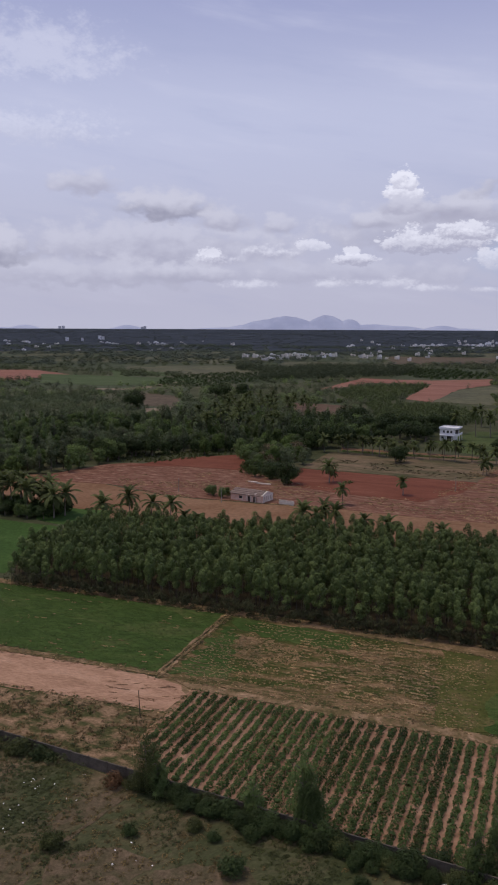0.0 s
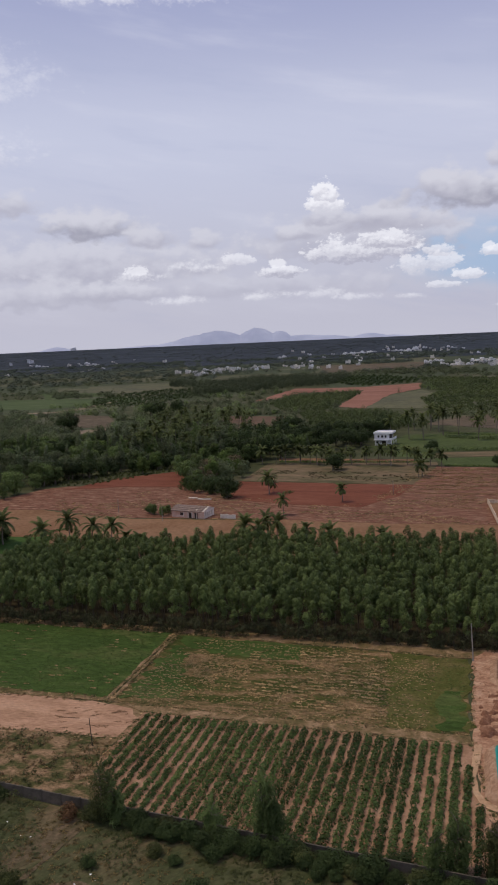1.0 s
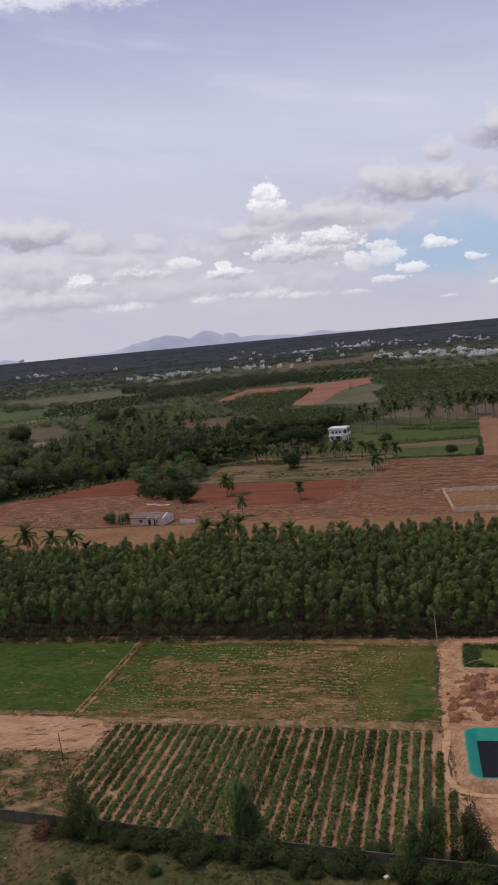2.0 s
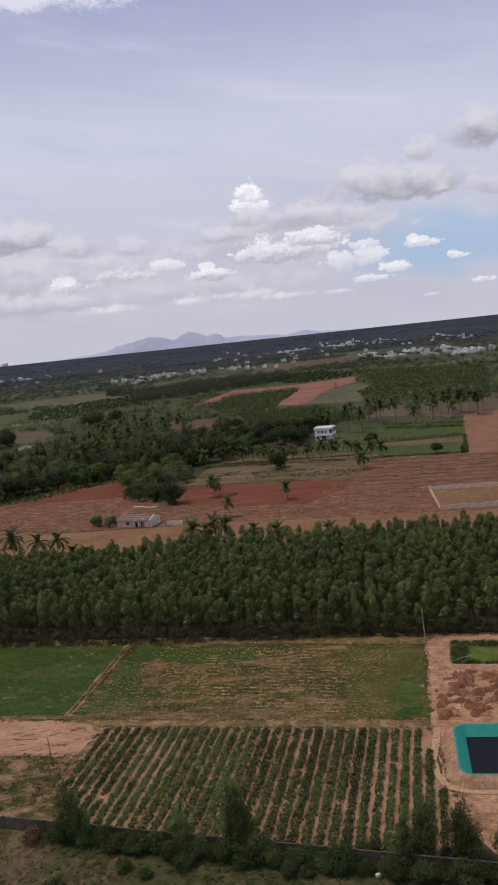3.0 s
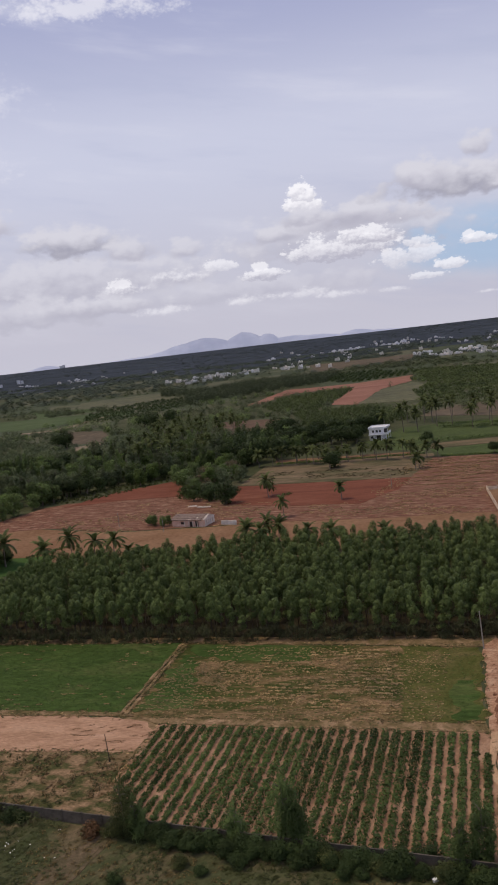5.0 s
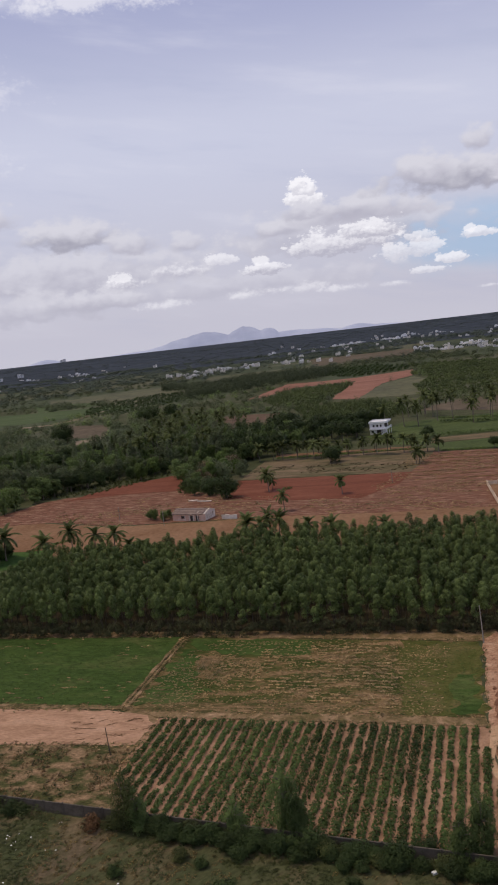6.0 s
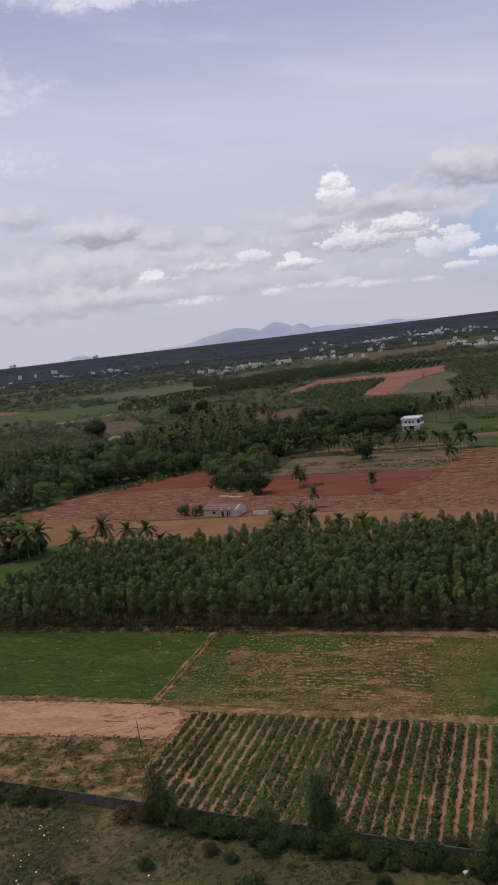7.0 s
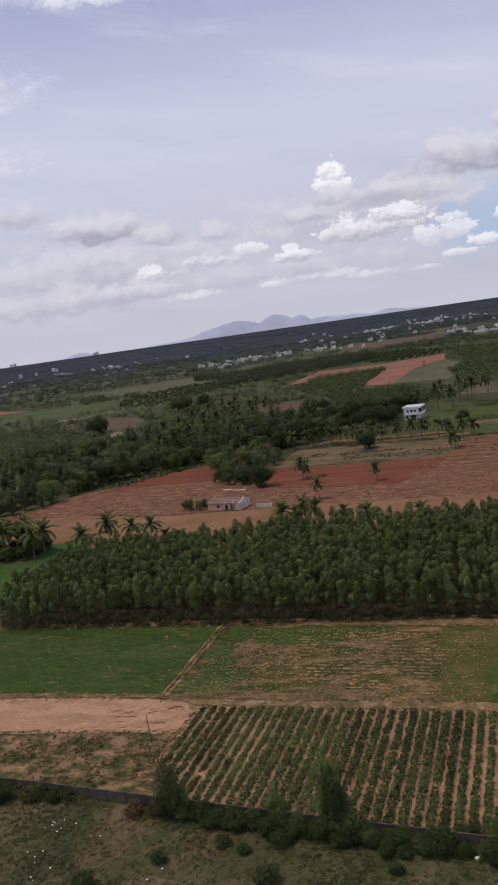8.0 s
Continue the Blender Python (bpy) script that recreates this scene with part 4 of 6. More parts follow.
# ---- vegetable rows ----
TL, TR = Vector((-8.2, 122.2)), Vector((37.4, 104.0))
PLOT = [(-8.6, 123.4), (-15.0, 108.5), (-13.5, 99.5), (-12.0, 97.4), (29.0, 77.2), (33.0, 81.0), (33.4, 90.0), (36.6, 104.6), (30, 108)]
ALONG = Vector((-0.367, -0.930))
rng = np.random.default_rng(21)
for i in range(39):
    p = TL + (TR - TL).normalized() * (0.4 + i * 1.57)
    blobs = []
    for j in range(92):
        c = p + ALONG * (0.3 + j * 0.42 + rng.uniform(-0.1, 0.1))
        if not inside(c.x, c.y, PLOT):
            continue
        thick = noise.noise(Vector((c.x * 0.14, c.y * 0.14, 9))) + 0.7 * noise.noise(Vector((c.x * 0.5, c.y * 0.35, 4)))
        thick += 0.2 if 7 < i < 24 else 0.1 if i < 27 else -0.15
        if rng.uniform() > 1.0 + thick * 0.4:
            continue
        s = (0.49 if i < 9 or i > 26 else 0.57) * (1 + 0.25 * max(-0.5, min(0.6, thick))) * rng.uniform(0.85, 1.15)
        blobs.append((c.x + rng.normal() * 0.07, c.y + rng.normal() * 0.07, 0.12 + s * 0.4, s * 1.05, s, s * 0.62))
    if not blobs:
        continue
    row = empty("vegetable_row", "straight row of low leafy green vegetables on a soil ridge", "vegetable row", "vegetable rows")
    a, b = Vector(blobs[0][:2]), Vector(blobs[-1][:2])
    side = Vector((-ALONG.y, ALONG.x))
    n = max(2, int((b - a).length / 1.0))
    rv = [(*(a.lerp(b, k / n) + side * (off + rng.normal() * 0.05)), z + (rng.normal() * 0.02 if z > 0.1 else 0)) for k in range(n + 1) for off, z in ((-0.62, 0.05), (-0.3, 0.2), (0.3, 0.2), (0.62, 0.05))]
    mesh_object("ridge", np.array(rv), np.array([(4 * k + q, 4 * k + q + 1, 4 * k + q + 5, 4 * k + q + 4) for k in range(n) for q in range(3)]), M_ROWSOIL, row, "pinkish soil ridge")
    tagged(mesh_object("foliage", *leaf_arrays(rng, blobs, 34, 0.27, 1.3, 0.8, 0.7, 0.35), M_CROP, row), kind="stuff")

# straw heaps and tufts strewn over the stubble field
rng = np.random.default_rng(22)
blobs = []
STRAWY = [(-2.0, 146.0), (4.2, 144.6), (9.6, 137.2), (8.0, 131.8), (4, 134.4), (2.6, 131.6), (-0.2, 133.0), (-0.6, 137.0), (-2.4, 140.4)]
way, over = Vector((0.918, -0.397)), Vector((0.397, 0.918))
for k in range(27):
    for j in range(150):
        c = Vector((-13, 127.4)) + over * (0.6 + k * 1.12 + rng.normal() * 0.22) + way * (j * 0.4 + rng.uniform(-0.2, 0.2))
        if not inside(c.x, c.y, [(-4, 155.5), (43, 135), (33, 109.5), (-9, 125.5), (-13, 129)]):
            continue
        d = noise.noise(Vector((c.x * 0.07, c.y * 0.12, 2))) + 0.6 * noise.noise(Vector(((c @ way) * 0.22, k * 1.7, 7)))
        heap = inside(c.x, c.y, STRAWY)
        for twice in range(3 if heap else 1 if d + rng.normal() * 0.3 > (-0.2 if 12 < c.x < 34 else 0.05) else 0):
            c = c + Vector((rng.normal() * 0.12, rng.normal() * 0.2))
            blobs.append((c.x, c.y, 0.1, rng.uniform(0.1, 0.42), rng.uniform(0.1, 0.2), 0.05))
for x, y in scatter([(-56, 177), (-8, 156), (-16, 131), (-45, 142)], 2.2, 27, 0.5):
    if noise.noise(Vector((x * 0.1, y * 0.22, 4))) > 0.22:
        for k in range(int(rng.integers(1, 5))):
            blobs.append((x + 0.3 * k, y - 0.12 * k, 0.08, 0.2, 0.12, 0.04))
tagged(mesh_object("straw_tufts", *leaf_arrays(rng, blobs, 8, 0.2, 2.0, 2.0), M_STRAW), "dry straw strewn over the stubble and turf fields", "straw", kind="stuff")
blobs = [(x, y, 0.15, rng.uniform(0.3, 0.8), rng.uniform(0.3, 0.8), 0.35) for x, y in scatter([(-60, 119), (-32, 106.5), (-12, 97), (-11, 113), (-28, 119.5), (-60, 128)], 1.5, 25, 0.5) if noise.noise(Vector((x * 0.13, y * 0.2, 1))) > -0.1]
tagged(mesh_object("weed_clumps", *leaf_arrays(rng, blobs, 34, 0.15, 1.8, 1.6), M_SCRUB), "low green weeds on dry ground", "weeds", kind="stuff")

blobs = [(x, y, 0.16, rng.uniform(0.15, 0.4), rng.uniform(0.15, 0.35), 0.22) for x, y in scatter([(-60, 119), (-32, 106.5), (-12, 97), (-14, 108), (-13, 114), (-28, 119.5), (-60, 128)], 0.75, 24, 0.5) if noise.noise(Vector((x * 0.16, y * 0.22, 5))) + 0.6 * noise.noise(Vector((x * 0.6, y * 0.6, 3))) > 0.02]
tagged(mesh_object("dry_stalks", *leaf_arrays(rng, blobs, 14, 0.15, 2.4, 0.9), M_STALK), "pale dry stalks standing among weeds", "stalks", kind="stuff")

# raked rows of straw, in broken dashes, over the middle of the stubble
blobs = []
for k in range(20):
    j = 0.0
    while j < 52:
        run = rng.uniform(0.5, 2.2)
        c0 = Vector((-13, 127.4)) + over * (2.2 + k * 1.36 + rng.normal() * 0.16) + way * j
        j += run + rng.uniform(0.3, 1.5)
        thick = noise.noise(Vector((c0.x * 0.1, c0.y * 0.16, 13)))
        if not inside(c0.x, c0.y, [(9, 146), (33.5, 138.5), (31, 128), (27, 114), (12, 121), (7, 130)]) or thick < -0.22:
            continue
        for i in range(int(run / 0.16)):
            c = c0 + way * (i * 0.16) + over * (rng.normal() * 0.09)
            blobs.append((c.x, c.y, 0.17, rng.uniform(0.12, 0.24), rng.uniform(0.1, 0.2), 0.06))
tagged(mesh_object("straw_rows", *leaf_arrays(rng, blobs, 6, 0.2, 1.8, 2.0), M_STRAW), "pale straw raked in broken rows over the stubble", "straw", kind="stuff")

# grass, weeds and straw along the edges of the fields
VERGES = [((-15.3, 128.7), (-4.0, 157.4), 0.5, 1.3), ((-14.2, 128.2), (-3.2, 156.9), 0.5, 1.3), ((-12.5, 126.6), (38.5, 107.0), 0.45, 1.0), ((-9.0, 123.3), (38.0, 104.6), 0.4, 0.9), ((-75, 152.3), (-14, 128.9), 0.5, 1.2), ((-75, 150), (-13, 127.2), 0.45, 1.1),
          ((-62, 179.4), (-4.5, 157.6), 0.5, 0.9), ((-4.5, 157.6), (48.6, 133.9), 0.5, 1.0), ((-75, 136), (-12.7, 115.3), 0.5, 1.2), ((39, 107.5), (48.8, 134), 0.4, 0.45), ((33.5, 84), (38.4, 106), 0.35, 0.8), ((-15, 108), (-9, 122), 0.45, 0.9), ((-15, 108), (-12, 97), 0.4, 0.8)]
grassy, strawy, clodded = [], [], []
for p, q, wide, dense in VERGES:
    p, q = Vector(p), Vector(q)
    run = (q - p).length
    for i in range(int(run / 0.2 * dense)):
        t = rng.uniform()
        c = p.lerp(q, t)
        lump = noise.noise(Vector((c.x * 0.3, c.y * 0.3, 11)))
        off = rng.normal() * wide * (1 + lump)
        c = c + Vector((rng.normal() * 0.2, off))
        pick = rng.uniform() + 0.5 * lump
        w = rng.uniform(0.12, 0.34)
        (grassy if pick < 0.45 else strawy if pick < 0.75 else clodded).append((c.x, c.y, 0.12, w * 1.4, w, w * 0.35))
tagged(mesh_object("verge_grass", *leaf_arrays(rng, grassy, 9, 0.15, 1.7, 2.2), M_SCRUB), "short weedy grass along the bunds between the fields", "grass", kind="stuff")
tagged(mesh_object("verge_straw", *leaf_arrays(rng, strawy, 8, 0.18, 1.8, 1.5), M_STRAW), "dry straw and pale grass along the bunds", "straw", kind="stuff")
tagged(mesh_object("verge_clods", *leaf_arrays(rng, clodded, 7, 0.2, 1.1, 0.9), leafy("dark_clods", (0.13, 0.085, 0.052), (0.24, 0.155, 0.1), 0.05, 0.6, 0.0)), "dark clods of turned earth along the field edges", "clods", kind="stuff")
# short turf over the green field and the stubble, in drifts
blades = []
for poly, seed_, cut in (([(-60, 179), (-5, 157), (-15.5, 130), (-60, 148)], 28, -0.25), ([(-3.5, 156.5), (47, 133.5), (38, 108), (-9, 125.5), (-14, 129)], 29, -0.05)):
    for x, y in scatter(poly, 0.62, seed_, 0.5):
        if noise.noise(Vector((x * 0.25, y * 0.6, 3))) + rng.normal() * 0.2 > cut:
            blades.append((x, y, 0.08, 0.3, 0.22, 0.12))
tagged(mesh_object("short_turf", *leaf_arrays(rng, blades, 5, 0.2, 1.6, 3.0), leafy("turf_blades", (0.056, 0.098, 0.025), (0.09, 0.138, 0.04), 0.25, 0.6, 0.0)), "short green turf and weeds over the fields", "grass", kind="stuff")
ruts = []
for i in range(26):
    x, y = rng.uniform(-24, -11.5), rng.uniform(118, 126.5)
    if inside(x, y, [(-26, 131), (-11, 124), (-10.5, 121), (-13, 116.2), (-26, 120.5)]):
        turn = rng.uniform(-0.6, 0.3)
        for k in range(int(rng.integers(2, 7))):
            ruts.append((x + 0.32 * k * math.cos(turn), y + 0.32 * k * math.sin(turn) + rng.normal() * 0.06, 0.1, 0.24, 0.13, 0.07))
tagged(mesh_object("sand_clods", *leaf_arrays(rng, ruts, 10, 0.15, 1.2, 1.0), leafy("turned_sand", (0.2, 0.125, 0.08), (0.34, 0.21, 0.14), 0.05, 0.6, 0.0)), "dark clods turned up on the sandy strip", "clods", kind="stuff")

blobs = []
for x, y in scatter([(-50, 312), (-50, 290), (-26, 270), (28, 252), (92, 228), (120, 215), (165, 215), (185, 290), (140, 318), (98, 338), (72, 288), (50, 268), (16, 298), (-4, 320)], 1.9, 26, 0.5):
    d = noise.noise(Vector((x * 0.05, y * 0.07, 2))) + 0.6 * noise.noise(Vector((x * 0.15, y * 0.3, 7)))
    if d > 0.02:
        for k in range(int(rng.integers(1, 5))):
            blobs.append((x + 0.5 * k, y - 0.22 * k + rng.normal() * 0.15, 0.14, rng.uniform(0.2, 0.5), rng.uniform(0.2, 0.4), 0.1))
tagged(mesh_object("stubble_tufts", *leaf_arrays(rng, blobs, 5, 0.45, 1.4, 2.0), M_STRAW), "pale dry stubble over the fallow field", "stubble", kind="stuff")

# pale dry ridges across the end of the fallow field
blobs = []
for k in (0, 1, 3, 5, 6, 8, 10, 12, 14):
    p, q = Vector((98 - 1.12 * k * 1.0, 334 - 3.7 * k)), Vector((168 - 1.3 * k, 301 - 3.3 * k))
    n = int((q - p).length / 0.5)
    for j in range(n):
        c = p.lerp(q, j / n)
        if noise.noise(Vector((c.x * 0.09, c.y * 0.5, 5))) > -0.28:
            blobs.append((c.x, c.y + 0.5 * noise.noise(Vector((c.x * 0.1, k, 0))) + rng.normal() * 0.12, 0.16, 0.5, 0.28, 0.14))
tagged(mesh_object("stubble_ridges", *leaf_arrays(rng, blobs, 10, 0.5, 1.4, 2.0), M_STALK), "pale dry ridges across the fallow field", "stubble", kind="stuff")

# ---- boundary wall ----
WALL = [(-75, 126.4), (-31.6, 105.1), (-15.7, 97.1), (27.9, 75.4), (62, 58.5)]
wall = empty("boundary_wall", "low grey weathered concrete compound wall with posts", "wall", kind="structure")
for p, q in zip(WALL, WALL[1:]):
    p, q = Vector(p), Vector(q)
    n = max(1, round((q - p).length / 3.2))
    turn = math.degrees(math.atan2((q - p).y, (q - p).x))
    span = (q - p).length / n
    for j in range(n):
        c = p.lerp(q, j / n)
        panel = part("panel", boxed(0.11, -0.06, 0, span - 0.11, 0.06, 1.5, bevel=0.015), M_CONCRETE, wall)
        post = part("post", boxed(-0.11, -0.11, 0, 0.11, 0.11, 1.68, bevel=0.02), M_CONCRETE, wall)
        cap = part("coping", boxed(0.115, -0.09, 1.503, span - 0.115, 0.09, 1.58, bevel=0.01), M_CONCRETE, wall)
        for o in (panel, post, cap):
            o.matrix_basis = pose(c.x, c.y, 0, 0, 0, turn)

# ---- rough ground before the wall ----
rng = np.random.default_rng(31)
FORE = [(-50, 60), (48, 55), (46, 65), (27, 75), (-2, 89), (-16, 96), (-50, 112)]
blobs, straw = [], []
for x, y in scatter(FORE, 0.8, 32, 0.5):
    d = noise.noise(Vector((x * 0.09, y * 0.09, 3))) + 0.4 * noise.noise(Vector((x * 0.35, y * 0.35, 8)))
    s = rng.uniform(0.2, 0.6)
    if any(inside(x, y, q) for q in BARE):
        d -= 0.35
    if d > 0.1:
        blobs.append((x, y, s * 0.2, s * 1.2, s * 1.2, s * 0.4))
    elif rng.uniform() < 0.5:
        straw.append((x, y, 0.1, 0.4, 0.4, 0.2))
tagged(mesh_object("weeds", *leaf_arrays(rng, blobs, 26, 0.15, 1.8, 1.6), M_SCRUB), "rank green weeds on the rough ground", "weeds", kind="stuff")
tagged(mesh_object("dry_grass", *leaf_arrays(rng, straw, 16, 0.15, 2.2, 1.6), M_HAY), "dry yellow grass tufts on rough ground", "grass", kind="stuff")
bush_kinds = []
for i in range(5):
    def make(i=i):
        g = np.random.default_rng(40 + i)
        root = empty("bush", "dense dark green wild bush on rough ground", "bush", "bushes before the wall")
        mesh_object("stem", *trunk_arrays(g, 1.0, 0.05, 5, 0.5, 5), M_BARK, root)
        mesh_object("foliage", *round_crown(g, 1.9, 1.25, 0.0, 26, 110, 0.115, 0.9), M_SCRUB if i % 2 else M_DARKLEAF, root)
        return root
    bush_kinds.append(Kind(make))
BUSHES = [(-13.4, 85.4), (-10.7, 89.8), (-7.4, 91.0), (-6.0, 86.5), (-2.9, 82.5), (-6.6, 80.5), (-3.7, 84.5), (-0.5, 87.4), (5.2, 81.6), (10.4, 82.6), (12.7, 81.0),
          (-24.7, 86.3), (-22, 83.3), (-21.3, 88.5), (-31.1, 103.6), (-28, 102.2), (-26.5, 101.5), (15.6, 79.8), (19.6, 77.8), (-9.4, 93.0), (-4.8, 90.6), (2.6, 87.0), (4.4, 86.0),
          (8.8, 84.0), (14.0, 81.6), (17.6, 79.6), (22.2, 77.2), (25.2, 75.4), (29.0, 73.0), (33.5, 71), (37, 69), (-14.4, 95.0), (-12.2, 94.2), (0.8, 85.0), (7.4, 79.2), (-16.8, 80.2), (12.0, 77.0),
          (18.0, 74.5), (24.0, 72.5), (28.4, 70.2), (-36, 104), (-40, 107), (-1.5, 79.0), (21.0, 80.2)]
for x in [v for v in np.arange(-9, 46, 0.9) if not 18.6 < v < 21.8]:
    bush_kinds[2 * int(rng.integers(3))].put(x + rng.normal() * 0.3, 75.4 + (27.9 - x) * 0.4977 - 1.05 - abs(rng.normal()) * 0.9, rng.uniform(0, 360), rng.uniform(0.8, 1.3), rng.uniform(0.8, 1.1))
for k, (x, y) in enumerate(BUSHES):
    if k % 3 and y < 75.4 + (27.9 - x) * 0.4977 - 4:
        continue
    bush_kinds[int(rng.integers(5))].put(x, y, rng.uniform(0, 360), rng.uniform(0.8, 1.7), rng.uniform(0.6, 0.95))


def make_rust():
    g = np.random.default_rng(47)
    root = empty("dry_bush", "withered rust-brown bush beside the wall", "bush")
    mesh_object("stem", *trunk_arrays(g, 0.8, 0.04, 4, 0.5, 5), M_BARK, root)
    mesh_object("foliage", *round_crown(g, 1.5, 1.2, 0.0, 14, 80, 0.15), M_RUST, root)
    return root


Kind(make_rust).put(-17.2, 95.4, 0, 1.35)
v, f = [], []
for cx, cy, n, spread in ((-26.6, 95.0, 14, 1.3), (-28.4, 89.6, 4, 1.0), (-27.2, 85.8, 5, 1.2), (-12.8, 80.4, 7, 1.6), (-21.2, 91.4, 3, 1.0), (-15.0, 93.9, 2, 0.4), (-21.1, 97.1, 2, 0.3)):
    for i in range(n):
        x, y, s, a = cx + rng.normal() * spread, cy + rng.normal() * spread * 0.8, rng.uniform(0.05, 0.14), rng.uniform(0, 6.28)
        k = len(v)
        v += [(x + s * math.cos(a + j * 1.571), y + s * math.sin(a + j * 1.571), 0.45 + rng.uniform(0, 0.12)) for j in range(4)]
        f.append((k, k + 1, k + 2, k + 3))
tagged(mesh_object("white_scraps", np.array(v), np.array(f), M_LITTER), "small white scraps scattered over the weeds", "litter", kind="stuff")
crate = tagged(part("white_slab", boxed(-0.3, -0.2, -0.35, 0.3, 0.2, 0.0, bevel=0.02), M_LITTER), "small white slab lying in the weeds", "slab")
crate.matrix_basis = pose(20.7, 76.8, 0.35, 0, 0, 25)

# trees that stand along the wall
wall_trees = [(-12.6, 94.2, 8.6, 2.3, 51), (-11.2, 93.6, 6.0, 1.9, 58), (6.6, 87.2, 10.0, 2.0, 52), (7.6, 86.6, 7.4, 1.8, 59), (26.6, 78.2, 8.4, 2.1, 53), (30.6, 76.6, 8.2, 2.3, 54), (0.6, 89.6, 4.6, 1.5, 55), (24.2, 78.0, 6.0, 1.5, 56), (34.5, 74.5, 7.0, 1.9, 57)]
for x, y, h, r, seed in wall_trees:
    tree_kind(seed, "wall_tree", "slender feathery tree standing by the compound wall", "tree", "trees along the wall", h, 0.13, 7, 1.3,
              lambda g, h=h, r=r: slim_crown(g, h, r, h * 0.06, 46, 84, 0.11, 0.5, 4.2, 0.3), M_SCRUB if seed % 3 == 0 else M_MIDLEAF).put(x, y, 0)

# low weeds in drifts over the rough ground, and against the wall
rng = np.random.default_rng(37)
drift = []
for x, y in scatter([(-58, 60), (20, 50), (30, 70), (-1.8, 88), (-15.7, 95), (-32, 103), (-58, 115)], 0.75, 38, 0.5):
    d = noise.noise(Vector((x * 0.11, y * 0.13, 8))) + 0.6 * noise.noise(Vector((x * 0.4, y * 0.4, 2)))
    if any(inside(x, y, q) for q in BARE):
        d -= 0.35
    if d + rng.normal() * 0.12 > 0.12:
        w = rng.uniform(0.25, 0.6)
        drift.append((x, y, 0.1, w, w, w * rng.uniform(0.4, 0.9)))
for p, q in (((-60, 118), (-32, 105)), ((-32, 105), (-15.7, 97)), ((-15.7, 97), (28, 75.4))):
    p, q = Vector(p), Vector(q)
    for i in range(int((q - p).length / 0.3)):
        c = p.lerp(q, rng.uniform())
        d = noise.noise(Vector((c.x * 0.25, c.y * 0.25, 12)))
        if d > -0.15:
            w = rng.uniform(0.3, 0.7) * (1 + d)
            drift.append((c.x - 0.3 + rng.normal() * 0.3, c.y - rng.uniform(0.5, 1.6), w * 0.6, w, w, w * 0.9))
for i in range(46):
    t = rng.uniform()
    w = rng.uniform(0.6, 1.15)
    c = Vector((-40, 108.8)).lerp(Vector((-25.0, 101.6)), t)
    drift += [(c.x + rng.normal() * 0.4, c.y - 0.7 + rng.normal() * 0.5, w * 0.7, w, w, w * 0.8)] * 4
tagged(mesh_object("weed_drifts", *leaf_arrays(rng, drift, 20, 0.17, 1.6, 1.4), leafy("dull_weed", (0.066, 0.082, 0.038), (0.1, 0.118, 0.055), 0.15, 0.6, 0.0)), "dull green weeds in drifts over the rough ground", "weeds", kind="stuff")

# ---- ponds and poles ----


def pond(name, label, corner, u, w, d, bank, rim, run, floor_z, mats, category):
    """A basin inside a raised bank: corner is the near left corner of the rim's inner edge, u its direction, w and d its size."""
    u = Vector(u).normalized()
    v = Vector((-u.y, u.x))
    root = empty(name, label, category)
    o = Vector(corner)

    def ring(off, z, seed=0, amount=0.0):
        out, r = [], 1.6 + off
        for cx, cy, a0 in ((w - 1.6, d - 1.6, 0), (1.6, d - 1.6, 90), (1.6, 1.6, 180), (w - 1.6, 1.6, 270)):
            for k in range(7):
                a = radians(a0 + 15 * k)
                q = max(r, 0.15)
                x, y = cx + q * math.cos(a), cy + q * math.sin(a)
                n = amount * noise.noise(Vector((x * 0.4, y * 0.4, seed)))
                out.append((*(o + u * (x + n) + v * (y + n)), z + 0.4 * n))
        return out

    def band(nm, rings, mat, cap=False, lab=""):
        b = bmesh.new()
        loops = [[b.verts.new(p) for p in r] for r in rings]
        for p, q in zip(loops, loops[1:]):
            for k in range(len(p)):
                b.faces.new((p[k], p[(k + 1) % len(p)], q[(k + 1) % len(p)], q[k]))
        if cap:
            b.faces.new(loops[-1])
        part(nm, b, mat, root, lab)

    band("bank", [ring(bank, 0.0, 1, 0.5), ring(bank * 0.55, rim * 0.75, 2, 0.3), ring(bank * 0.3, rim, 3, 0.2), ring(0.15, rim, 4, 0.05), ring(0.0, rim - 0.06), ring(-0.2, rim - 0.3)], M_BERM, False, "pale bare earth bank")
    if mats[0]:
        band("liner", [ring(0.2, rim + 0.02), ring(-0.05, rim + 0.01), ring(-run, floor_z)], mats[0], False, "teal plastic liner")
        b = bmesh.new()
        b.faces.new([b.verts.new(p) for p in ring(-run * 0.98, floor_z + 0.03)])
        part("floor_sheet", b, mats[1], root, "dark plastic floor sheet")
    else:
        b = bmesh.new()
        b.faces.new([b.verts.new(p) for p in ring(-0.12, floor_z)])
        part("water", b, mats[1], root, "still murky green water")
    return root


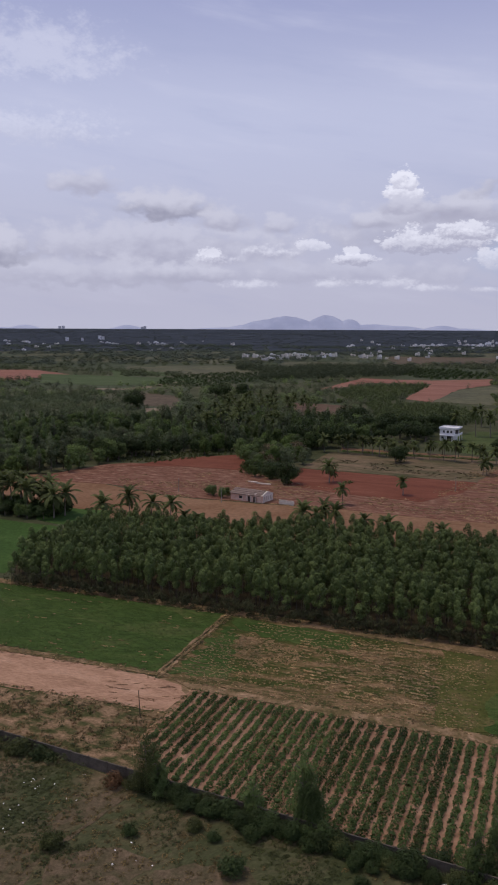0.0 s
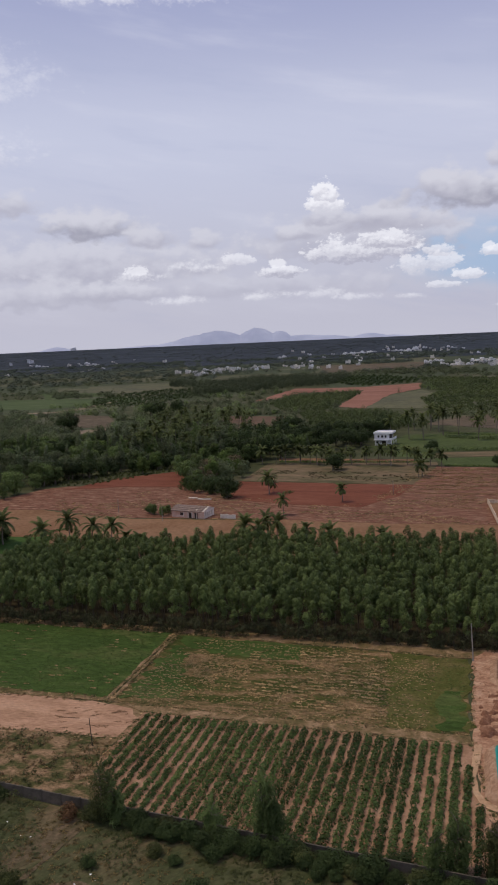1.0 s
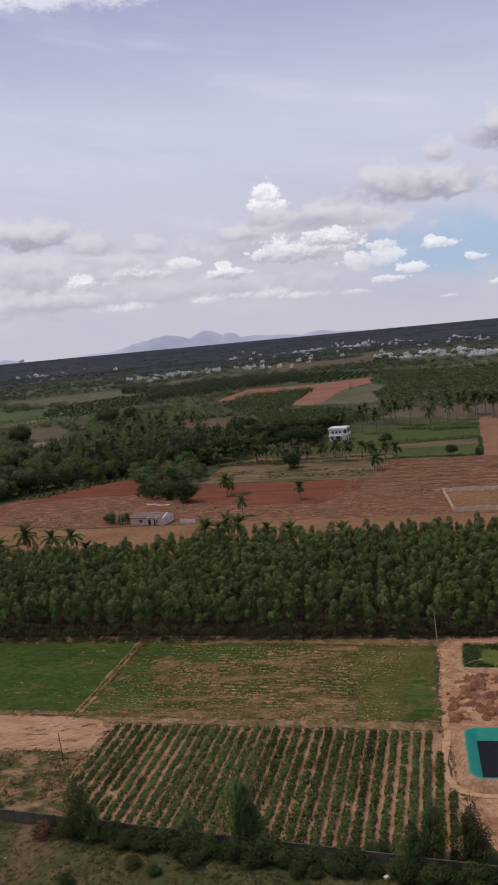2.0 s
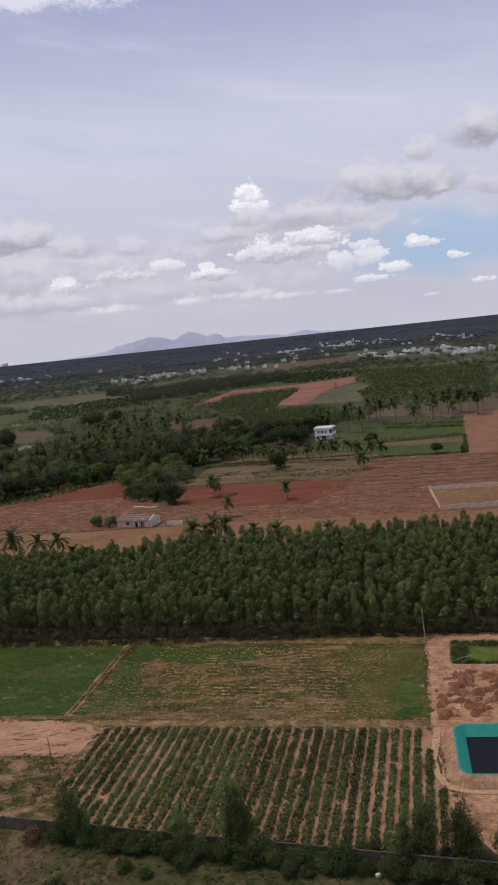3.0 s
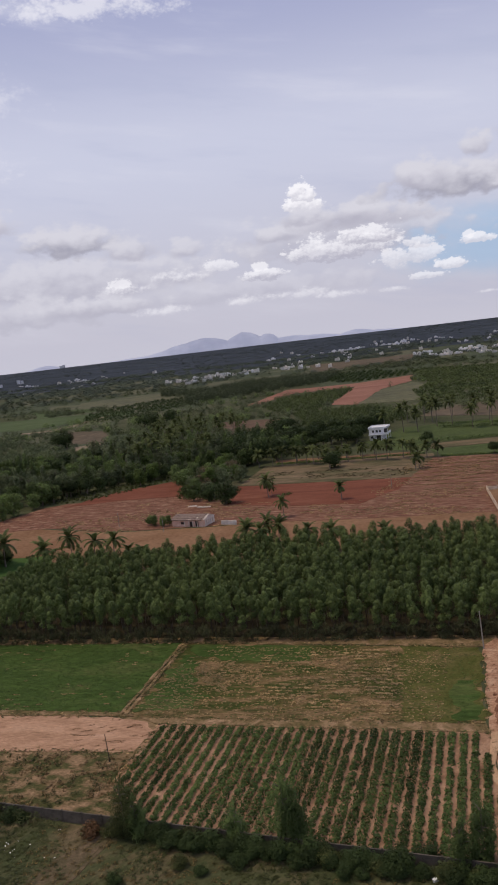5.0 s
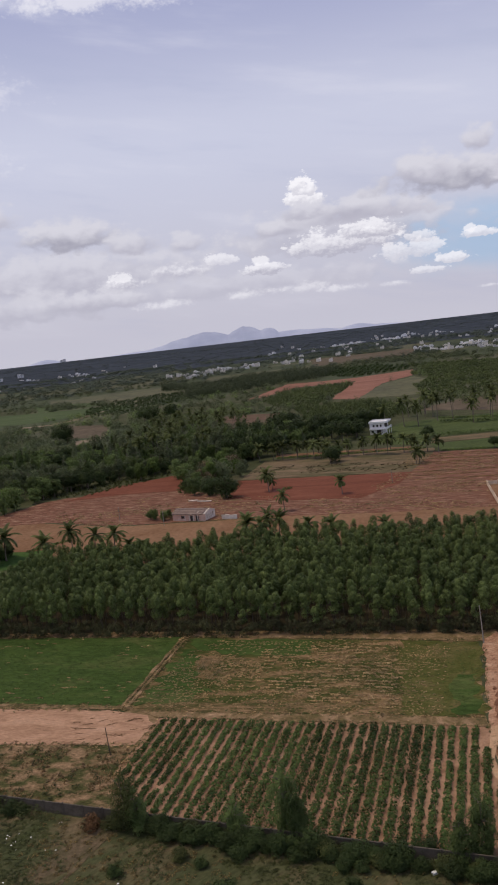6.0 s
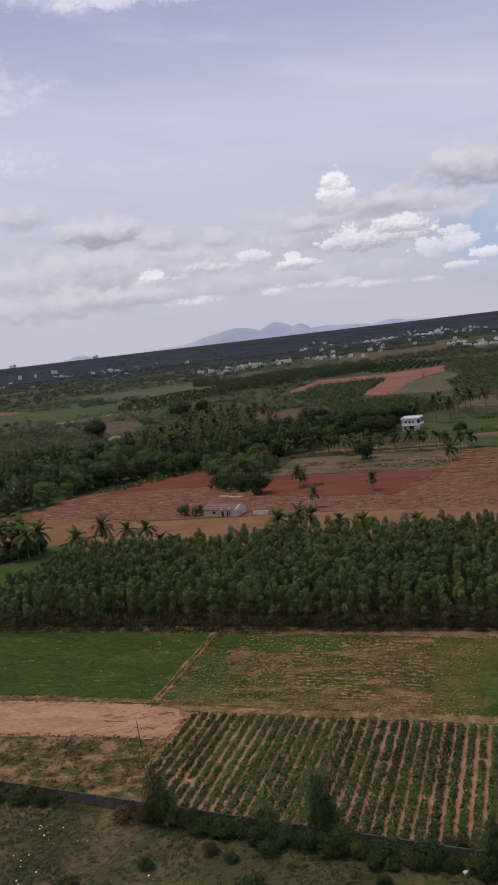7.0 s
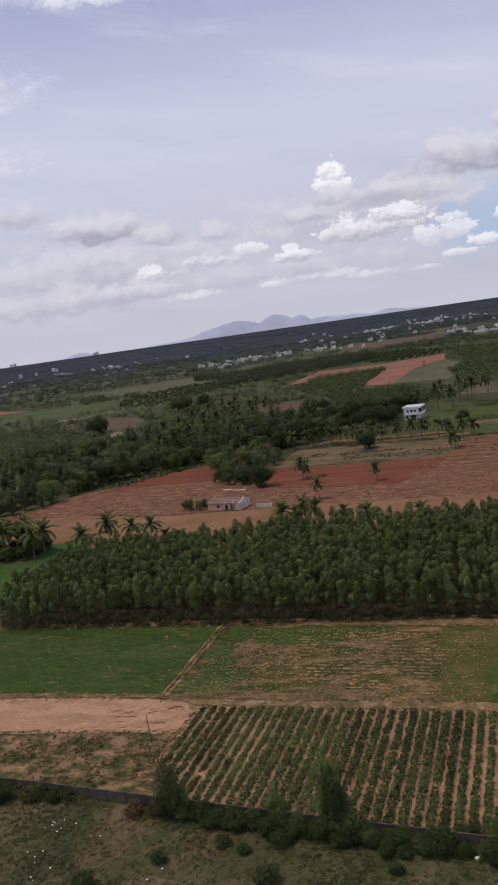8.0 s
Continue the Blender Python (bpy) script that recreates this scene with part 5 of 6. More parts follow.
pond("lined_pond", "small farm pond lined with teal plastic, raised on earth banks", (36.2, 90.2), (0.945, -0.33), 15.0, 12.7, 1.8, 1.3, 4.4, 0.15, (M_TEAL, M_LINER), "pond")
pond("water_pond", "dug pond of murky green water in bare soil", (48.9, 123.0), (0.93, -0.37), 15.0, 10.4, 1.3, 0.5, 0.2, 0.25, (None, M_WATER), "pond")
patch("path_trodden", [(38.1, 104.2), (35.9, 99.5), (34.2, 96.0), (33.6, 92.8), (33.7, 89.8), (35.6, 87.9), (38.6, 86.6), (50, 82.4), (50.4, 83.5), (39.1, 87.7), (36.2, 88.9), (34.7, 90.5), (34.5, 93.1), (35.1, 95.8), (36.9, 99.2), (39.1, 104.2)], 0.16, M_PATH, "pale trodden path round the pond", "path", 0.8, 0.2)


# heaps of dug soil between the ponds, with trodden pale ground showing in the gaps
rng = np.random.default_rng(33)
HEAPS = [(39.6, 106.4), (43.2, 116.4), (48.0, 121.2), (62, 116.0), (75, 112), (70, 98), (52.5, 103.2), (45.0, 105.2)]
cell, ring_v, ring_f, seen = 0.3, [], [], {}


def heap_height(x, y):
    n = 0.8 * noise.noise(Vector((x * 0.4, y * 0.6, 6))) + 0.75 * noise.noise(Vector((x * 0.85, y * 1.1, 2))) + 0.4 * noise.noise(Vector((x * 2.2, y * 2.2, 8)))
    return min(1.0, 0.05 + 1.25 * (n + 0.06))


def heap_corner(i, j):
    if (i, j) not in seen:
        x, y = 38 + i * cell, 97 + j * cell
        seen[i, j] = len(ring_v)
        ring_v.append((x + 0.1 * noise.noise(Vector((x, y, 1))), y, heap_height(x, y)))
    return seen[i, j]


for i in range(130):
    for j in range(84):
        x, y = 38 + (i + 0.5) * cell, 97 + (j + 0.5) * cell
        if inside(x, y, HEAPS) and heap_height(x, y) > -0.12:
            ring_f.append((heap_corner(i, j), heap_corner(i + 1, j), heap_corner(i + 1, j + 1), heap_corner(i, j + 1)))
heap_v, heap_f = np.array(ring_v), np.array(ring_f)
rim_ = np.bincount(heap_f.ravel(), minlength=len(heap_v)) < 4
heap_v[rim_, 2] = np.minimum(heap_v[rim_, 2], -0.05)
tagged(mesh_object("soil_heaps", heap_v, heap_f, M_HEAP), "low heaps of dug reddish soil between the ponds", "soil", kind="stuff")
blobs = [(x, y, 0.12, rng.uniform(0.15, 0.4), rng.uniform(0.12, 0.3), rng.uniform(0.06, 0.14)) for x, y in scatter(HEAPS + [(48.2, 131.0), (47, 126)], 1.4, 34, 0.5)]
tagged(mesh_object("soil_clods", *leaf_arrays(rng, blobs, 20, 0.16, 1.0, 1.2), M_PIT), "pale clods of dug soil", "soil", kind="stuff")

# reeds along the inside of the water pond, broad at its end
pu, pv, po = Vector((0.93, -0.37)).normalized(), Vector((0.37, 0.93)).normalized(), Vector((48.9, 123.0))
blobs = []
for i in range(900):
    x, y = rng.uniform(0.3, 14.7), rng.uniform(0.3, 10.1)
    edge_ = 1.0 + 0.5 * noise.noise(Vector((x * 0.5, y * 0.5, 3)))
    if x < 3.2 * edge_ or y < 1.1 * edge_ or y > 10.4 - 2.4 * edge_ or x > 14.2:
        c = po + pu * x + pv * y
        blobs.append((c.x, c.y, 0.45, 0.3, 0.3, 0.4))
tagged(mesh_object("reeds", *leaf_arrays(rng, blobs, 16, 0.14, 3.0, 1.5), leafy("reed_leaf", (0.034, 0.058, 0.02), (0.062, 0.095, 0.034), 0.1, 0.6, 0.0)), "dark green reeds standing along the edge of the pond", "reeds", kind="stuff")
a, b = po + pu * 0.4 + pv * 0.9, po + pu * 3.4 + pv * 2.6
tagged(mesh_object("pipe", *tube([(a.x, a.y, 0.62), ((a.x + b.x) / 2, (a.y + b.y) / 2, 0.86), (b.x, b.y, 0.8)], [0.06, 0.06, 0.06]), M_POLE), "thin pale pipe lying over the reeds", "pipe")


def make_pole(h, r, arm, mat=M_POLE):
    def make():
        root = empty("pole", "thin leaning weathered pole", "pole", "poles")
        mesh_object("shaft", *tube([(0, 0, 0), (0.02 * h, 0, h * 0.5), (0.045 * h, 0.01 * h, h)], [r, r * 0.85, r * 0.7], 8), mat, root)
        if arm:
            part("crossarm", boxed(0.045 * h - 0.5, -0.04, h - 0.35, 0.045 * h + 0.5, 0.04, h - 0.25), mat, root)
        return root
    return Kind(make)


make_pole(7.0, 0.13, False).put(48.4, 132.8, 180)
make_pole(4.4, 0.07, False, M_STEM).put(-16.0, 113.4, 200)
far_pole = make_pole(5.0, 0.1, True)
for x, y in ((-24.6, 279.4), (74, 283.0), (-9, 262)):
    far_pole.put(x, y, 90)

# ---- farmhouse, annex wall and slabs ----
farm = empty("farmhouse", "derelict whitewashed farmhouse with a broken tiled roof", "house")
FM = pose(-6.0, 267.8, 0, 0, 0, -32) @ Matrix.Diagonal((1.08, 1.05, 0.86, 1))


def fpart(name, bm, mat, label="", parent=None):
    o = part(name, bm, mat, parent or farm, label)
    return o


fb = bmesh.new()
for x0, x1, z0, z1 in ((0, 3.0, 0, 2.7), (3.0, 4.2, 0, 0.9), (3.0, 4.2, 2.0, 2.7), (4.2, 6.2, 0, 2.7), (7.2, 8.2, 0, 2.7), (6.2, 7.2, 2.1, 2.7), (9.4, 11.6, 0, 2.7), (8.2, 9.4, 2.2, 2.7)):
    box(fb, x0, 0, z0, x1 - 0.001, 0.3, z1)
fpart("front_wall", fb, M_PINKWALL, "flaking pinkish plaster wall")


def gable(y):
    return 2.75 + 1.25 * (1 - abs(y - 3.25) / 3.25)


sb = bmesh.new()
for y0, y1 in ((0.31, 1.1), (1.55, 2.3), (2.75, 3.6), (4.05, 4.75), (5.3, 6.2)):
    box(sb, 11.3, y0, 0, 11.6, y1, min(gable(y0), gable(y1)))
for y0, y1 in ((1.1, 1.55), (2.3, 2.75), (3.6, 4.05), (4.75, 5.3)):
    box(sb, 11.32, y0, 0, 11.58, y1, 0.7)
    box(sb, 11.32, y0, 2.3, 11.58, y1, min(gable(y0), gable(y1)) - 0.05)
fpart("gable_wall", sb, M_PALEWALL, "whitewashed wall with tall openings")
fpart("back_wall", boxed(0, 6.21, 0, 11.6, 6.5, 2.9), M_PALEWALL)
fpart("end_wall", boxed(0, 0.31, 0, 0.3, 6.2, 2.9), M_PINKWALL)
fpart("partition", boxed(8.6, 0.31, 0, 8.85, 6.2, 3.4), M_PALEWALL)
rb = bmesh.new()
rng = np.random.default_rng(61)
for i in range(18):
    for j in range(7):
        if rng.uniform() < (0.03 if i < 15 else 0.3):
            continue
        x, y = -0.3 + i * 0.62, -0.5 + j * 0.98
        z = gable(y + 0.47) + rng.uniform(-0.05, 0.05)
        box(rb, x, y, z, x + 0.6, y + 0.95, z + 0.14)
for y0, tilt in ((-0.45, 21), (3.25, -21)):
    slope = boxed(-0.3, 0, 0, 10.6, 3.95, 0.1)
    bmesh.ops.transform(slope, matrix=pose(0, y0, gable(max(y0, 0)) - (0.17 if tilt > 0 else 0), tilt), verts=slope.verts)
    fpart("roof_slope", slope, M_OLDROOF)
fpart("roof", rb, M_OLDROOF, "broken grey-brown tiled roof")
for y0, tilt in ((-0.2, 21), (3.25, -21)):
    vb = boxed(11.2, 0, 0, 11.7, 3.7, 0.16, bevel=0.02)
    bmesh.ops.transform(vb, matrix=pose(0, y0, gable(max(y0, 0)) + 0.02, tilt), verts=vb.verts)
    fpart("verge", vb, M_PALEWALL, "whitewashed sloping verge")
# dark sheets set into the openings in place of unlit rooms
for x0, x1, z0, z1, nm in ((3.0, 4.2, 0.9, 2.0, "window"), (6.2, 7.2, 0.0, 2.1, "door"), (8.2, 9.4, 0.0, 2.2, "doorway")):
    fpart(nm, boxed(x0, 0.2, z0, x1, 0.24, z1), M_OPENING, "dark sheet that stands for the unlit inside")
fpart("eave", boxed(4.2, -0.12, 2.702, 8.9, 0.2, 2.86, bevel=0.02), M_PALEWALL, "whitewashed eave")
for x in (4.4, 6.0, 7.4, 9.0):
    fpart("pilaster", boxed(x - 0.14, -0.06, 0, x + 0.14, -0.004, 2.69), M_PALEWALL)
farm.matrix_basis = FM
annex = empty("annex_wall", "short whitewashed ruined wall beside the farmhouse", "wall")
for i in range(4):
    part("panel", boxed(i * 1.35, 0, 0, i * 1.35 + 1.33, 0.3, 1.5 + 0.12 * math.sin(i * 2.1), bevel=0.02), M_PALEWALL, annex)
annex.matrix_basis = pose(10.0, 260.4, 0, 0, 0, -26)
for x, y, t in ((1.6, 297.6, -20), (4.8, 294.2, -30), (6.6, 293.4, -24)):
    o = tagged(part("pale_sheet", boxed(-1.7, -0.5, 0.05, 1.7, 0.5, 0.35, bevel=0.04), M_PALEWALL), "pale roofing sheets stacked on the ground", "sheets", "stacked sheets")
    o.matrix_basis = pose(x, y, 0.09, 0, 0, t)

# ---- white house ----
house = empty("white_house", "two-storey white house with a flat roof and porch", "house")
part("ground_floor", boxed(0, 0.6, 0, 7.6, 10.0, 3.1, bevel=0.03), M_WHITE, house)
part("wall", boxed(0, 0, 3.42, 8.6, 10.0, 6.6, bevel=0.03), M_WHITE, house)
part("floor_band", boxed(-0.15, -1.3, 3.102, 10.6, 10.1, 3.418), M_WHITE, house)
part("roof", boxed(-0.35, -0.9, 6.602, 10.4, 10.3, 6.9), M_WHITE, house)
pb = bmesh.new()
for d in ((-0.35, -0.9, 10.4, -0.72), (-0.35, 10.12, 10.4, 10.3), (-0.35, -0.718, -0.17, 10.118), (10.22, -0.718, 10.4, 10.118)):
    box(pb, d[0], d[1], 6.902, d[2], d[3], 7.5)
part("parapet", pb, M_WHITE, house)
for x, y in ((4.2, -1.1), (7.3, -1.1), (10.35, -1.1), (10.35, 4.4), (10.35, 9.8)):
    part("porch_column", boxed(x - 0.15, y - 0.15, 0, x + 0.15, y + 0.15, 3.1), M_WHITE, house)
# dark sheets laid on the walls for the shade of porch and balcony
part("porch_shade_sheet", boxed(3.4, 0.55, 0.05, 7.3, 0.596, 2.7), M_OPENING, house, "dark sheet on the ground-floor wall for the shade of the porch")
part("balcony_shade_sheet", boxed(8.604, 1.0, 3.5, 8.65, 8.6, 6.1), M_OPENING, house, "dark sheet on the upper wall for the shade of the balcony")
rb = bmesh.new()
for d in ((8.62, -1.3, 10.6, -1.16), (10.46, -1.158, 10.6, 10.1)):
    box(rb, d[0], d[1], 3.42, d[2], d[3], 4.35)
part("balcony_rail", rb, M_WHITE, house)


def window(x, z, w, h):
    f = part("window", boxed(x - w / 2 - 0.08, -0.06, z - 0.08, x + w / 2 + 0.08, -0.002, z + h + 0.08), M_CREAM, house)
    part("pane", boxed(x - w / 2, -0.075, z, x + w / 2, -0.062, z + h), M_DARKGLASS, f)
    if z < 3:
        f.matrix_basis = pose(0, 0.6, 0)


for x, z, w, h in ((2.4, 4.5, 1.0, 1.2), (4.6, 4.5, 1.2, 1.2), (6.6, 4.5, 1.0, 1.2), (1.5, 1.1, 1.3, 1.2)):
    window(x, z, w, h)
house.matrix_basis = pose(98.6, 413.2, 0, 0, 0, -28) @ Matrix.Diagonal((0.9, 0.9, 0.94, 1))

# ---- low white compound ----
yard = empty("compound_wall", "low whitewashed wall round an empty plot", "wall", kind="structure")
for p, q in (((91.7, 229.6), (99.8, 258.6)), ((99.8, 258.6), (145, 241)), ((91.7, 229.6), (140, 214))):
    p, q = Vector(p), Vector(q)
    n = round((q - p).length / 3.4)
    turn = math.degrees(math.atan2((q - p).y, (q - p).x))
    for j in range(n):
        c, s = p.lerp(q, j / n), (q - p).length / n
        o = part("panel", boxed(0.16, -0.1, 0, s - 0.16, 0.1, 1.35 + 0.1 * ((j * 7) % 3), bevel=0.02), M_YARDWALL, yard)
        k = part("post", boxed(-0.15, -0.15, 0, 0.15, 0.15, 1.7, bevel=0.02), M_YARDWALL, yard)
        o.matrix_basis = k.matrix_basis = pose(c.x, c.y, 0, 0, 0, turn)
patch("yard_floor", [(92.2, 230), (100, 258), (145, 240.6), (140, 214.6)], 0.14, M_TAN, "bare tan soil inside a walled plot", "ground", 4, 0.1)

# ---- palms ----
palms = [palm_kind(70 + i, h) for i, h in enumerate((5.8, 6.6, 7.4, 6.2, 7.0))]
tall = [palm_kind(80 + i, h, 20, 4.8) for i, h in enumerate((9.5, 10.5, 11.5))]
small = [palm_kind(86 + i, h, 17, 3.4) for i, h in enumerate((4.0, 5.0))]
rng = np.random.default_rng(71)
for x, y in ((-74, 247), (-70, 256), (-66, 251), (-62, 246), (-59, 239.5), (-78, 252), (-72, 250), (-64, 256), (-56.5, 243), (-68, 243), (-43.4, 233.4), (-35.7, 238), (-28.8, 233.8), (-22.7, 229), (15, 216.5), (19, 219), (22, 225), (24, 219), (31.3, 215), (37.2, 209.5), (30.2, 296.5)):
    palms[int(rng.integers(5))].put(x, y, rng.uniform(0, 360), rng.uniform(1.0, 1.16) * (1.12 if x < -55 else 0.86 if 10 < x < 40 and y < 230 else 1.0), 0.95 if y < 240 and -50 < x < 0 else 1.12 if 10 < x < 26 and y < 230 else 0.88 if 10 < x < 40 and y < 230 else 1.0)
for x, y in ((-17.9, 222.7), (-10.8, 216), (53.7, 275.1), (51, 207), (-14, 219)):
    small[int(rng.integers(2))].put(x, y, rng.uniform(0, 360))
for x, y, s in ((30.9, 259.5, 0.75), (92.1, 312.4, 0.85), (94.4, 315.2, 0.9), (32, 300, 0.6)):
    palms[int(rng.integers(5))].put(x, y, rng.uniform(0, 360), s)
for i in range(16):
    x, y = 36 + 4.9 * i + rng.normal() * 0.9, 372 - 2.28 * i + rng.normal() * 1.2
    palms[int(rng.integers(5))].put(x, y, rng.uniform(0, 360), rng.uniform(0.84, 1.0))
for i in range(9):
    small[int(rng.integers(2))].put(48 + 7.0 * i + rng.normal() * 2, 381 - 3.2 * i + rng.normal() * 2.5, rng.uniform(0, 360), rng.uniform(1.0, 1.25))
for x, y in ((140.9, 462), (143.3, 439), (152, 435), (155, 413), (166, 413), (178, 418), (200, 456), (157, 490), (167, 477), (187, 473), (200, 444), (207, 447), (128, 425), (133, 440), (148, 455), (162, 440), (172, 432), (183, 440),
             (190, 452), (196, 462), (203, 460), (121, 430), (116, 441), (212, 455), (176, 470), (148, 475), (136, 470), (205, 438), (199, 436)):
    tall[int(rng.integers(3))].put(x + rng.normal(), y + rng.normal(), rng.uniform(0, 360), rng.uniform(1.0, 1.2))
for x, y in scatter([(-22, 470), (40, 470), (45, 560), (-15, 600)], 11, 72, 0.45, 0, 0.7):
    tall[int(rng.integers(3))].put(x, y, rng.uniform(0, 360), rng.uniform(0.8, 1.05))

for x, y in scatter([(-34, 396), (14, 392), (26, 446), (-30, 462)], 13, 73, 0.45, 0, 0.75):
    tall[int(rng.integers(3))].put(x, y, rng.uniform(0, 360), rng.uniform(0.95, 1.15))

# ---- broadleaf trees ----


def broad(seed, h, r, leaf, label, name="broadleaf_tree", lumps=30, n=84, size=0.4, foot=0.04):
    return tree_kind(seed, name, label, "tree", "broadleaf trees of the farms", h, 0.24, 6, r * 0.5, lambda g: round_crown(g, h, r, h * foot, lumps, n, size), leaf)


dark = [broad(200 + i, 7.4, 4.2, M_DARKLEAF, "broad dark green mango tree with a dense crown", "mango_tree", foot=0.06 + 0.07 * i) for i in range(3)]
mid = [broad(210 + i, 8.5, 3.6, M_MIDLEAF, "leafy green broadleaf tree among fields") for i in range(3)]
pale = [broad(220 + i, 7.0, 3.4, M_PALELEAF, "greyish-green thin-leaved tree among fields", "grey_green_tree", lumps=22, n=56) for i in range(3)]
thin = [tree_kind(230 + i, "slim_tree", "tall slim grey-green tree in the woodland", "tree", "slim woodland trees", 11, 0.16, 5, 1.4, lambda g: slim_crown(g, 11, 2.2, 1.6, 20, 55, 0.4), M_PALELEAF if i else M_MIDLEAF) for i in range(3)]
rng = np.random.default_rng(240)


def grow(kinds_, places, lo=0.85, hi=1.15):
    for x, y in places:
        kinds_[int(rng.integers(len(kinds_)))].put(x, y, rng.uniform(0, 360), rng.uniform(lo, hi), rng.uniform(0.9, 1.1))


fresh = [broad(260 + i, 7.6, 3.3, M_FRESHLEAF, "fresh bright green leafy tree among fields", "fresh_green_tree") for i in range(2)]
bare = [broad(270 + i, 7.0, 3.2, M_BARELEAF, "thin brownish tree with sparse leaves", "sparse_tree", lumps=16, n=40) for i in range(2)]
grow(dark[:1], [(14.2, 294.6)], 1.24, 1.26)
grow(dark[:2], [(29.5, 384), (23, 389), (36, 387), (45.5, 385)], 1.45, 1.7)
grow(dark, [(38, 421), (47, 414), (30, 408), (64, 491), (60, 497), (69, 495)], 1.3, 1.6)
grow(dark[:1], [(-38, 362), (-33, 366), (-25, 370), (-16, 371), (-9, 374), (-1, 372), (6, 370)], 0.7, 1.0)
grow(fresh, [(14, 376), (9, 381), (17, 368)], 1.2, 1.45)
grow(bare + pale, [(13, 338), (17, 346), (20.5, 353), (9, 343), (23, 360), (16, 332)], 1.0, 1.3)
grow(mid, [(4, 361), (11, 358), (-3, 353), (22, 368), (2, 349), (-1, 338)], 0.9, 1.2)
grow(dark, [(63, 342), (65.5, 344)], 1.0, 1.06)
grow(bare, [(9, 326), (12, 333), (6, 338)], 0.95, 1.15)
grow(fresh, [(11, 333), (17, 345), (22, 352), (-14, 372), (4, 368), (-20, 362)], 0.95, 1.2)
grow(dark[1:2], [(130.7, 326.6)], 0.76, 0.8)
grow(dark, [(117.4, 378.0), (119.6, 381)], 0.75, 0.85)
grow(mid, [(140.6, 321.8), (-12.1, 273), (-9.2, 269.9), (-7.0, 271.6), (-13.8, 275)], 0.4, 0.5)
grow(dark, [(8.6, 304), (10.5, 311)], 0.75, 0.85)
grow(mid, [(-0.5, 317), (2.5, 309), (4.5, 326)], 0.7, 0.9)
grow(mid + pale, [(2, 344), (8, 350), (14, 352), (10, 338), (4, 356), (25, 350)], 0.8, 1.1)
grow(pale, [(8, 314), (3, 332), (23, 338), (6, 345)], 0.8, 1.05)
grow(dark, [(52.4, 437), (56.3, 421), (33, 430), (40, 436), (63, 430), (70, 424), (46, 420), (27, 415), (76, 436)], 1.45, 1.85)
grow(dark, [(89, 430), (94, 436), (103, 448), (84, 425), (79, 418), (110, 455), (116, 462), (87, 445), (97, 455), (73, 408), (82, 405), (90, 408)], 1.15, 1.5)
grow(dark, [(92.6, 416.6), (90.4, 422), (96.5, 428.5), (86.0, 412.5)], 1.0, 1.15)
grow(dark, [(-50.4, 356), (-43.4, 358), (-47, 364), (-54, 362), (-58, 352)], 1.1, 1.4)
grow(dark, [(-26.3, 643), (-19.5, 636), (-5.4, 643), (-83, 564), (-78, 566)], 1.5, 1.8)
WOOD = [(-140, 290), (-90, 301), (-74, 312), (-64, 336), (-47, 356), (-30, 367), (-4, 374), (10, 366), (30, 374), (44, 392), (70, 404), (60, 470), (-20, 470), (-170, 470), (-150, 372)]
woods = scatter(WOOD, 7.2, 241, 0.48)
for i, (x, y) in enumerate(woods):
    q = noise.noise(Vector((x * 0.02, y * 0.02, 6))) + rng.normal() * 0.25
    group = dark if q > 0.34 else mid if q > 0.1 else fresh if q > 0.02 else thin if q > -0.3 else pale
    grow([group[int(rng.integers(len(group)))]], [(x, y)], 0.85, 1.35)
grow(mid + dark, scatter([(-95, 262), (-76, 258), (-56, 248), (-60, 236), (-95, 248)], 3.6, 242, 0.4), 0.4, 0.62)
hedge = []
for p, q, h in (((121.3, 382.6), (162.5, 368.6), 2.0), ((142, 427), (176, 399), 1.9), ((147, 446), (183, 414), 1.2), ((112, 337), (142, 322.5), 0.8), ((44, 374), (108, 348.5), 0.9), ((-40, 258), (-52, 250), 0.8), ((142, 321), (163, 370), 0.8)):
    p, q = Vector(p), Vector(q)
    n = int((q - p).length / 0.9)
    blobs = [(*(p.lerp(q, j / n) + Vector((rng.normal() * 0.25, rng.normal() * 0.25))), h * 0.5, 0.9, 0.9, h * 0.6 * rng.uniform(0.7, 1.2)) for j in range(n)]
    tagged(mesh_object("hedge", *leaf_arrays(rng, blobs, 30, 0.42, 1.2, 0.3), M_MIDLEAF), "low dark green hedge between crop plots", "hedge", "hedges")
low = [(x, y, 0.4, rng.uniform(0.6, 1.6), rng.uniform(0.6, 1.6), rng.uniform(0.5, 1.0)) for x, y in scatter([(-4, 318), (12, 300), (22, 318), (14, 340), (-3, 338)], 2.4, 243)]
low += [(x, y, 0.3, rng.uniform(0.5, 1.2), rng.uniform(0.5, 1.2), rng.uniform(0.3, 0.6)) for x, y in scatter([(-64, 344), (-40, 340), (-5, 366), (-5, 374), (-64, 362)], 2.6, 244)]
low += [(x, y, 0.3, 0.9, 0.9, 0.6) for x, y in ((36, 297), (37.5, 296), (39, 297.5), (38, 299), (12.5, 263.5), (11, 264.5))]
tagged(mesh_object("undergrowth", *leaf_arrays(rng, low, 26, 0.5, 1.3, 0.4), M_SCRUB), "low green undergrowth at the edge of the trees", "undergrowth", kind="stuff")
